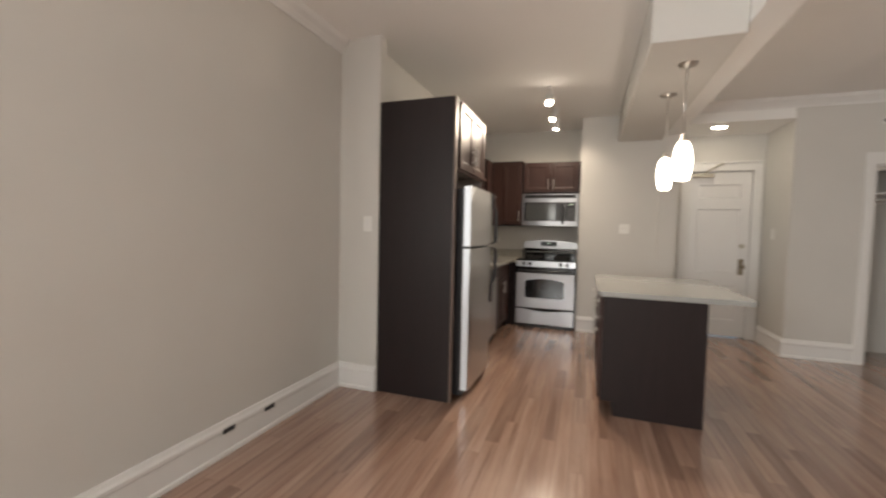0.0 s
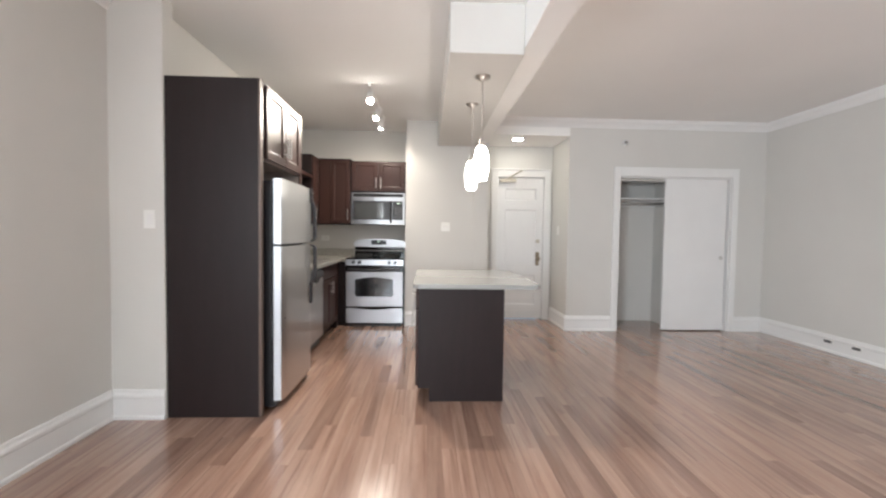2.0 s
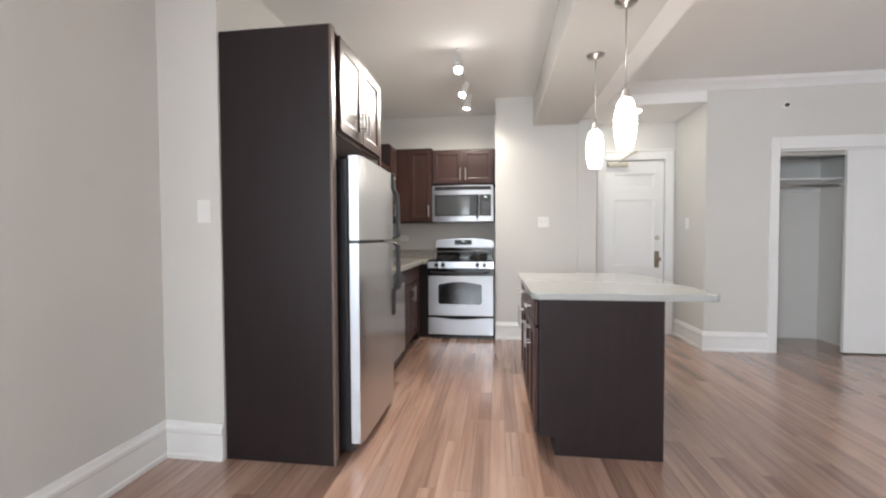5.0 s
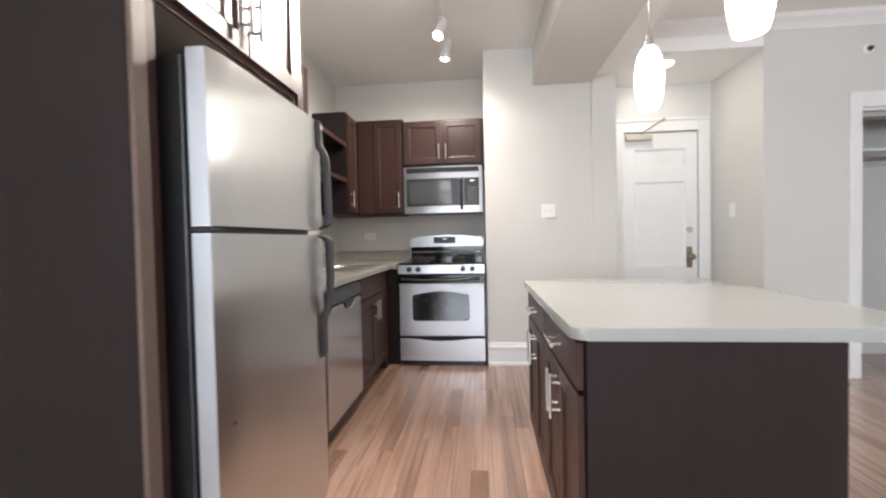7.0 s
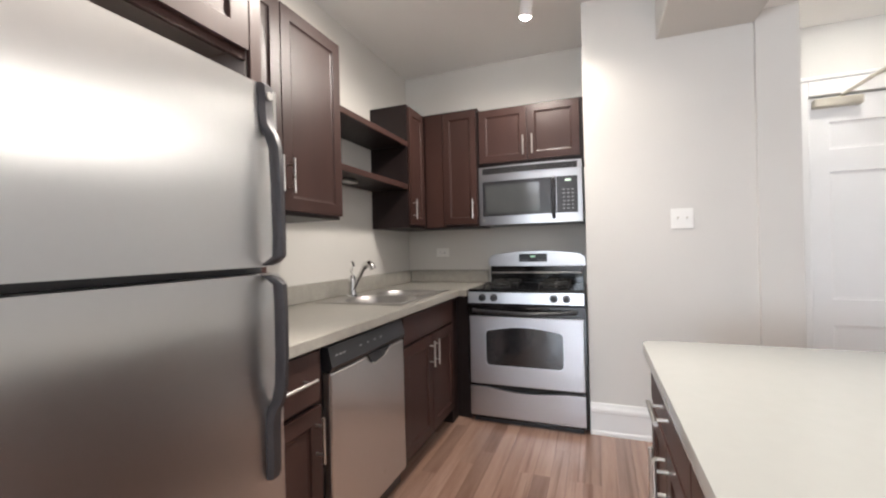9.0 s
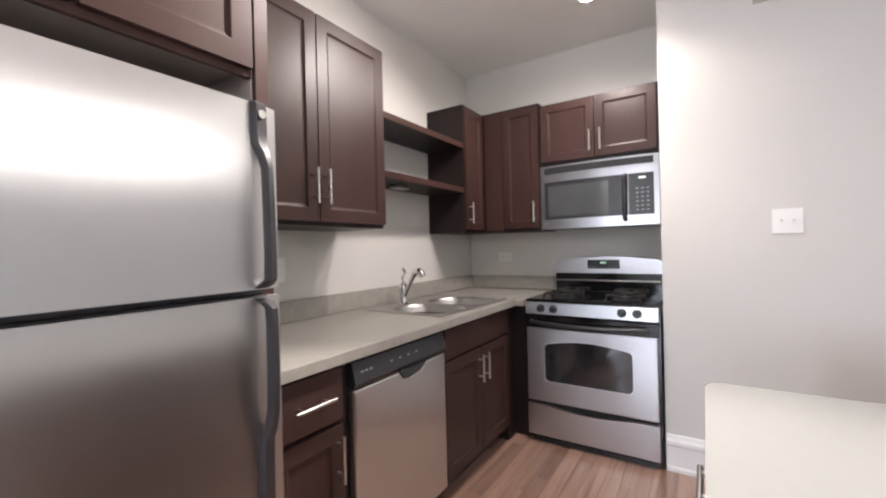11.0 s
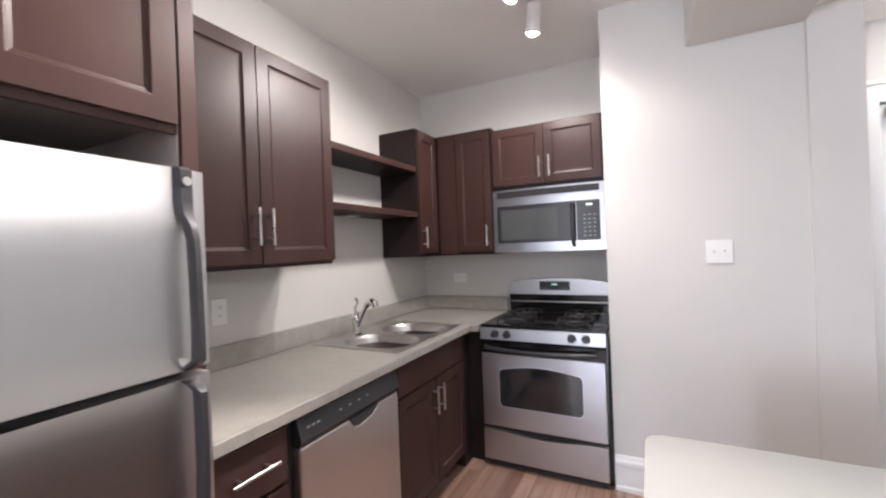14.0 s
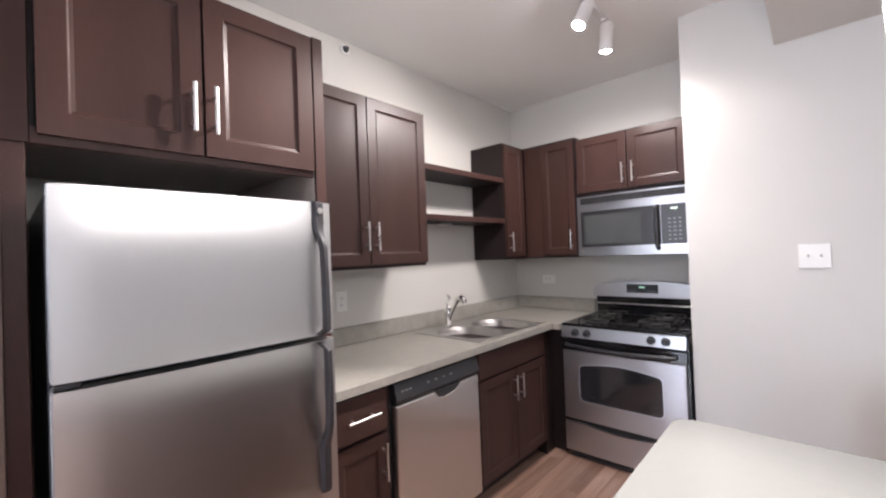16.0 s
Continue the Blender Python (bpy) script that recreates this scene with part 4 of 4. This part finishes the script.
def rounded_slab(bm, x0, x1, y0, y1, z0, z1, rad, seg=8):
    out = []
    for cx, cy, a0 in ((x1 - rad, y1 - rad, 0), (x0 + rad, y1 - rad, 90), (x0 + rad, y0 + rad, 180), (x1 - rad, y0 + rad, 270)):
        out += [(cx + rad * math.cos(radians(a0 + 90 * j / seg)), cy + rad * math.sin(radians(a0 + 90 * j / seg))) for j in range(seg + 1)]
    prism(bm, out, "z", z0, z1)
    edges = [e for e in bm.edges if abs(e.verts[0].co.z - e.verts[1].co.z) < 1e-6]
    bmesh.ops.bevel(bm, geom=edges, offset=0.004, segments=2, affect="EDGES", profile=0.5)
    return bm


bm = rounded_slab(B(), 0.216, 1.165, -3.104, -1.855, 0.8455, 0.880, 0.045)
itop = thing("island_countertop", (0.69, -2.53, 0.8455), "white quartz countertop with overhang resting on the island", "countertop")
part("slab", bm, QUARTZ, itop, smooth=True)

# ---------------------------------------------------------------- lamps


def pendant(x, y):
    p = thing("pendant_lamp", (x, y, 2.425), "lit white glass pendant lamp hanging from the soffit", "pendant lamp", "pendants over the island")
    bm = B()
    lathe(bm, (x, y, 2.425), [(0.058, 0.0), (0.058, -0.006), (0.050, -0.016), (0.020, -0.026), (0.006, -0.034)], 28)
    part("canopy", bm, CHROME, p, "brushed nickel ceiling canopy", True)
    bm = B()
    rod(bm, (x, y, 2.395), (x, y, 1.96), 0.0035, seg=8)
    part("cord", bm, CHROME, p, smooth=True)
    bm = B()
    rod(bm, (x, y, 1.916), (x, y, 1.965), 0.022, 0.012, 16)
    part("socket_cap", bm, CHROME, p, smooth=True)
    bm = B()
    lathe(bm, (x, y, 1.655), [(0.037, 0.0), (0.043, 0.015), (0.051, 0.06), (0.056, 0.105), (0.057, 0.14), (0.052, 0.185), (0.043, 0.225), (0.030, 0.253)], 32)
    part("shade", bm, SHADE, p, "glowing white glass shade", True)


pendant(0.714, -3.01)
pendant(0.708, -2.365)

tr = thing("track_light", (-0.285, -1.35, CEIL), "white ceiling track light with three lit heads", "track light")
bm = B()
box(bm, -0.302, -0.268, -1.90, -0.80, CEIL - 0.022, CEIL - 0.001, 0.003)
part("track", bm, TRIM, tr)
for eye, aim, watts, cone in HEADS:
    eye = Vector(eye)
    way = (Vector(aim) - eye).normalized()
    bm = B()
    rod(bm, (eye.x, eye.y, CEIL - 0.022), eye, 0.008, seg=10)
    box(bm, eye.x - 0.016, eye.x + 0.016, eye.y - 0.03, eye.y + 0.03, CEIL - 0.038, CEIL - 0.0225, 0.003)
    part("stem", bm, TRIM, tr)
    bm = B()
    lathe(bm, (0, 0, 0), [(0.026, -0.078), (0.034, -0.070), (0.036, 0.074), (0.0325, 0.074), (0.0315, 0.030)], 28)
    bmesh.ops.transform(bm, matrix=Matrix.Translation(eye) @ way.to_track_quat("Z", "Y").to_matrix().to_4x4(), verts=bm.verts)
    hd = part("lamp_head", bm, TRIM, tr, "white cylinder lamp head", True)
    bm = B()
    bmesh.ops.create_uvsphere(bm, u_segments=24, v_segments=14, radius=0.029, matrix=Matrix.Translation(eye + way * 0.058))
    part("bulb", bm, BULB, hd, "glowing round flood bulb", True)

dl = thing("recessed_light", (1.52, -0.62, 2.54), "round lit recessed downlight in the alcove ceiling", "ceiling light")
bm = B()
lathe(bm, (1.52, -0.62, 2.54), [(0.085, 0), (0.085, -0.004), (0.070, -0.008), (0.066, -0.004)], 32)
part("trim_ring", bm, TRIM, dl, smooth=True)
bm = B()
rod(bm, (1.52, -0.62, 2.533), (1.52, -0.62, 2.530), 0.064, seg=32)
part("lens", bm, DOWNLIGHT, dl, "glowing round lens")


# ---------------------------------------------------------------- small fittings
def plate_thing(name, label, category, place, u, v, w, h, kind):
    """A wall plate with two rockers, toggles or sockets."""
    p = thing(name, place(u, v, 0), label, category)
    bm = leaf(B(), u - w / 2, u + w / 2, v - h / 2, v + h / 2, 0.0005, 0.006, [], place)
    pl = part("plate", bm, PLASTICWHITE, p)
    bv = pl.modifiers.new("soft_edge", "BEVEL")
    bv.width, bv.segments, bv.limit_method = 0.002, 2, "ANGLE"
    if kind == "toggles":
        for du in (-0.023, 0.023):
            bm = B()
            a, b = Vector(place(u + du - 0.006, v - 0.012, 0.006)), Vector(place(u + du + 0.006, v + 0.012, 0.009))
            box(bm, a.x, b.x, a.y, b.y, a.z, b.z)
            part("toggle_slot", bm, TRIM, pl)
            bm = B()
            rod(bm, place(u + du, v, 0.008), place(u + du, v + 0.006, 0.018), 0.004, seg=8)
            part("toggle", bm, CLOSERPAINT, pl)
    elif kind == "rocker":
        bm = B()
        a, b = Vector(place(u - 0.017, v - 0.033, 0.006)), Vector(place(u + 0.017, v + 0.033, 0.009))
        box(bm, a.x, b.x, a.y, b.y, a.z, b.z, 0.001)
        part("rocker", bm, TRIM, pl)
    else:
        along = w > h
        for d in (-0.02, 0.02):
            cu, cv = (u + d, v) if along else (u, v + d)
            bm = B()
            rod(bm, place(cu, cv, 0.0055), place(cu, cv, 0.008), 0.0165, seg=20)
            sk = part("socket", bm, TRIM, pl)
            for e in (-0.006, 0.006):
                su, sv = (cu, cv + e) if along else (cu + e, cv)
                bm = B()
                a, b = Vector(place(su - 0.0012, sv - 0.0035, 0.008)), Vector(place(su + 0.0012, sv + 0.0035, 0.0085))
                box(bm, a.x, b.x, a.y, b.y, a.z, b.z)
                part("slot", bm, SHADOWGAP, sk)
    return p


plate_thing("light_switch", "white double toggle light switch plate", "light switch", NORTHFACE(-0.605), 0.56, 1.345, 0.118, 0.118, "toggles")
plate_thing("light_switch", "white single light switch on the wall end", "light switch", NORTHFACE(-3.345), -1.49, 1.32, 0.075, 0.120, "rocker")
plate_thing("light_switch", "white light switch plate beside the entrance", "light switch", WESTFACE(2.15), -0.45, 1.32, 0.075, 0.120, "rocker")
plate_thing("power_outlet", "white horizontal power outlet above the worktop", "outlet", NORTHFACE(0.0), -1.19, 1.165, 0.118, 0.075, "sockets")
plate_thing("power_outlet", "white upright power outlet above the worktop", "outlet", EASTFACE(XK), -1.935, 1.165, 0.075, 0.118, "sockets")


def floor_outlet(place, u, v, label):
    p = thing("baseboard_outlet", place(u, v, 0), label, "outlet", "baseboard outlets")
    bm = B()
    a, b = Vector(place(u - 0.055, v - 0.020, 0.0165)), Vector(place(u + 0.055, v + 0.020, 0.0215))
    box(bm, a.x, b.x, a.y, b.y, a.z, b.z, 0.0015)
    pl = part("plate", bm, PLASTICWHITE, p)
    bm = B()
    a, b = Vector(place(u - 0.042, v - 0.014, 0.0216)), Vector(place(u + 0.042, v + 0.014, 0.024))
    box(bm, a.x, b.x, a.y, b.y, a.z, b.z, 0.0015)
    part("insert", bm, BLACK, pl, "dark brown socket insert")
    for e in (-0.02, 0.02):
        bm = B()
        a, b = Vector(place(u + e - 0.006, v - 0.006, 0.024)), Vector(place(u + e + 0.006, v + 0.006, 0.025))
        box(bm, a.x, b.x, a.y, b.y, a.z, b.z)
        part("socket", bm, GREYPLASTIC, pl)


for u in (-4.440, -4.133):
    floor_outlet(EASTFACE(XL), u, 0.142, "dark outlet set in the white baseboard")
for u in (-1.786, -2.085):
    floor_outlet(WESTFACE(XR), u, 0.118, "dark outlet set in the white baseboard")


def sprinkler(place, u, v):
    p = thing("fire_sprinkler", place(u, v, 0), "small metal sidewall fire sprinkler on the wall", "sprinkler")
    bm = B()
    rod(bm, place(u, v, 0.0005), place(u, v, 0.012), 0.038, 0.030, 24)
    part("escutcheon", bm, TRIM, p, smooth=True)
    bm = B()
    rod(bm, place(u, v, 0.011), place(u, v, 0.020), 0.021, 0.016, 16)
    rod(bm, place(u, v, 0.026), place(u, v, 0.029), 0.015, seg=12)
    rod(bm, place(u - 0.009, v, 0.018), place(u - 0.009, v, 0.027), 0.003, seg=6)
    rod(bm, place(u + 0.009, v, 0.018), place(u + 0.009, v, 0.027), 0.003, seg=6)
    part("nozzle", bm, GREYPLASTIC, p, "dark metal sprinkler nozzle", True)


sprinkler(EASTFACE(XK), -1.85, 2.70)
sprinkler(NORTHFACE(-0.84), 2.88, 2.47)

# ---------------------------------------------------------------- floor boards
bm = B()
box(bm, XL - T, XR + T, SOUTH - T, T, -0.12, -0.006)
floor = tagged(new("floor", finish(bm, "floor", SUBFLOOR)), "glossy reddish-brown strip hardwood floor", "floor", "", "structure")
rng = random.Random(7)
WIDE = 0.083


@lru_cache(None)
def plank_mesh(length):
    bm = B()
    box(bm, -WIDE / 2 + 0.0003, WIDE / 2 - 0.0003, 0.0003, length - 0.0003, -0.006, 0.0)
    bmesh.ops.bevel(bm, geom=[e for e in bm.edges if all(v.co.z > -0.001 for v in e.verts)], offset=0.0005, segments=1, affect="EDGES")
    return finish(bm, "plank", PLANK)


verts, faces = [], []
count = 0
columns = int((XR - XL) / WIDE) + 1
for i in range(columns):
    x = XL + (i + 0.5) * WIDE
    y = SOUTH
    first = True
    while y < -0.05:
        length = rng.choice((0.45, 0.6, 0.75, 0.9, 1.05, 1.2, 1.5, 1.8))
        if first:
            length, first = 0.3 + 0.15 * rng.randrange(9), False
        length = round(min(length, -y), 3)
        near = -1.0 < x < 1.75 and -5.2 < y + length / 2 < 0.1
        if near and count < 300:
            ob = new("plank", plank_mesh(length))
            ob.location = (x, y, 0)
            ob.parent = floor
            count += 1
        else:
            base = len(verts)
            a, b, c, d, e = x - WIDE / 2 + 0.0003, x + WIDE / 2 - 0.0003, y + 0.0003, y + length - 0.0003, 0.0005
            verts += [(a, c, -0.006), (b, c, -0.006), (b, d, -0.006), (a, d, -0.006), (a, c, -e), (b, c, -e), (b, d, -e), (a, d, -e), (a + e, c + e, 0), (b - e, c + e, 0), (b - e, d - e, 0), (a + e, d - e, 0)]
            for r in (0, 4):
                for k in range(4):
                    faces.append((base + r + k, base + r + (k + 1) % 4, base + r + 4 + (k + 1) % 4, base + r + 4 + k))
            faces.append((base + 8, base + 9, base + 10, base + 11))
        y += length
me = bpy.data.meshes.new("planks")
me.from_pydata(verts, [], faces)
me.materials.append(PLANK_FAR)
rest = new("planks", me)
rest.parent = floor
tagged(rest, "", "", "", "stuff")
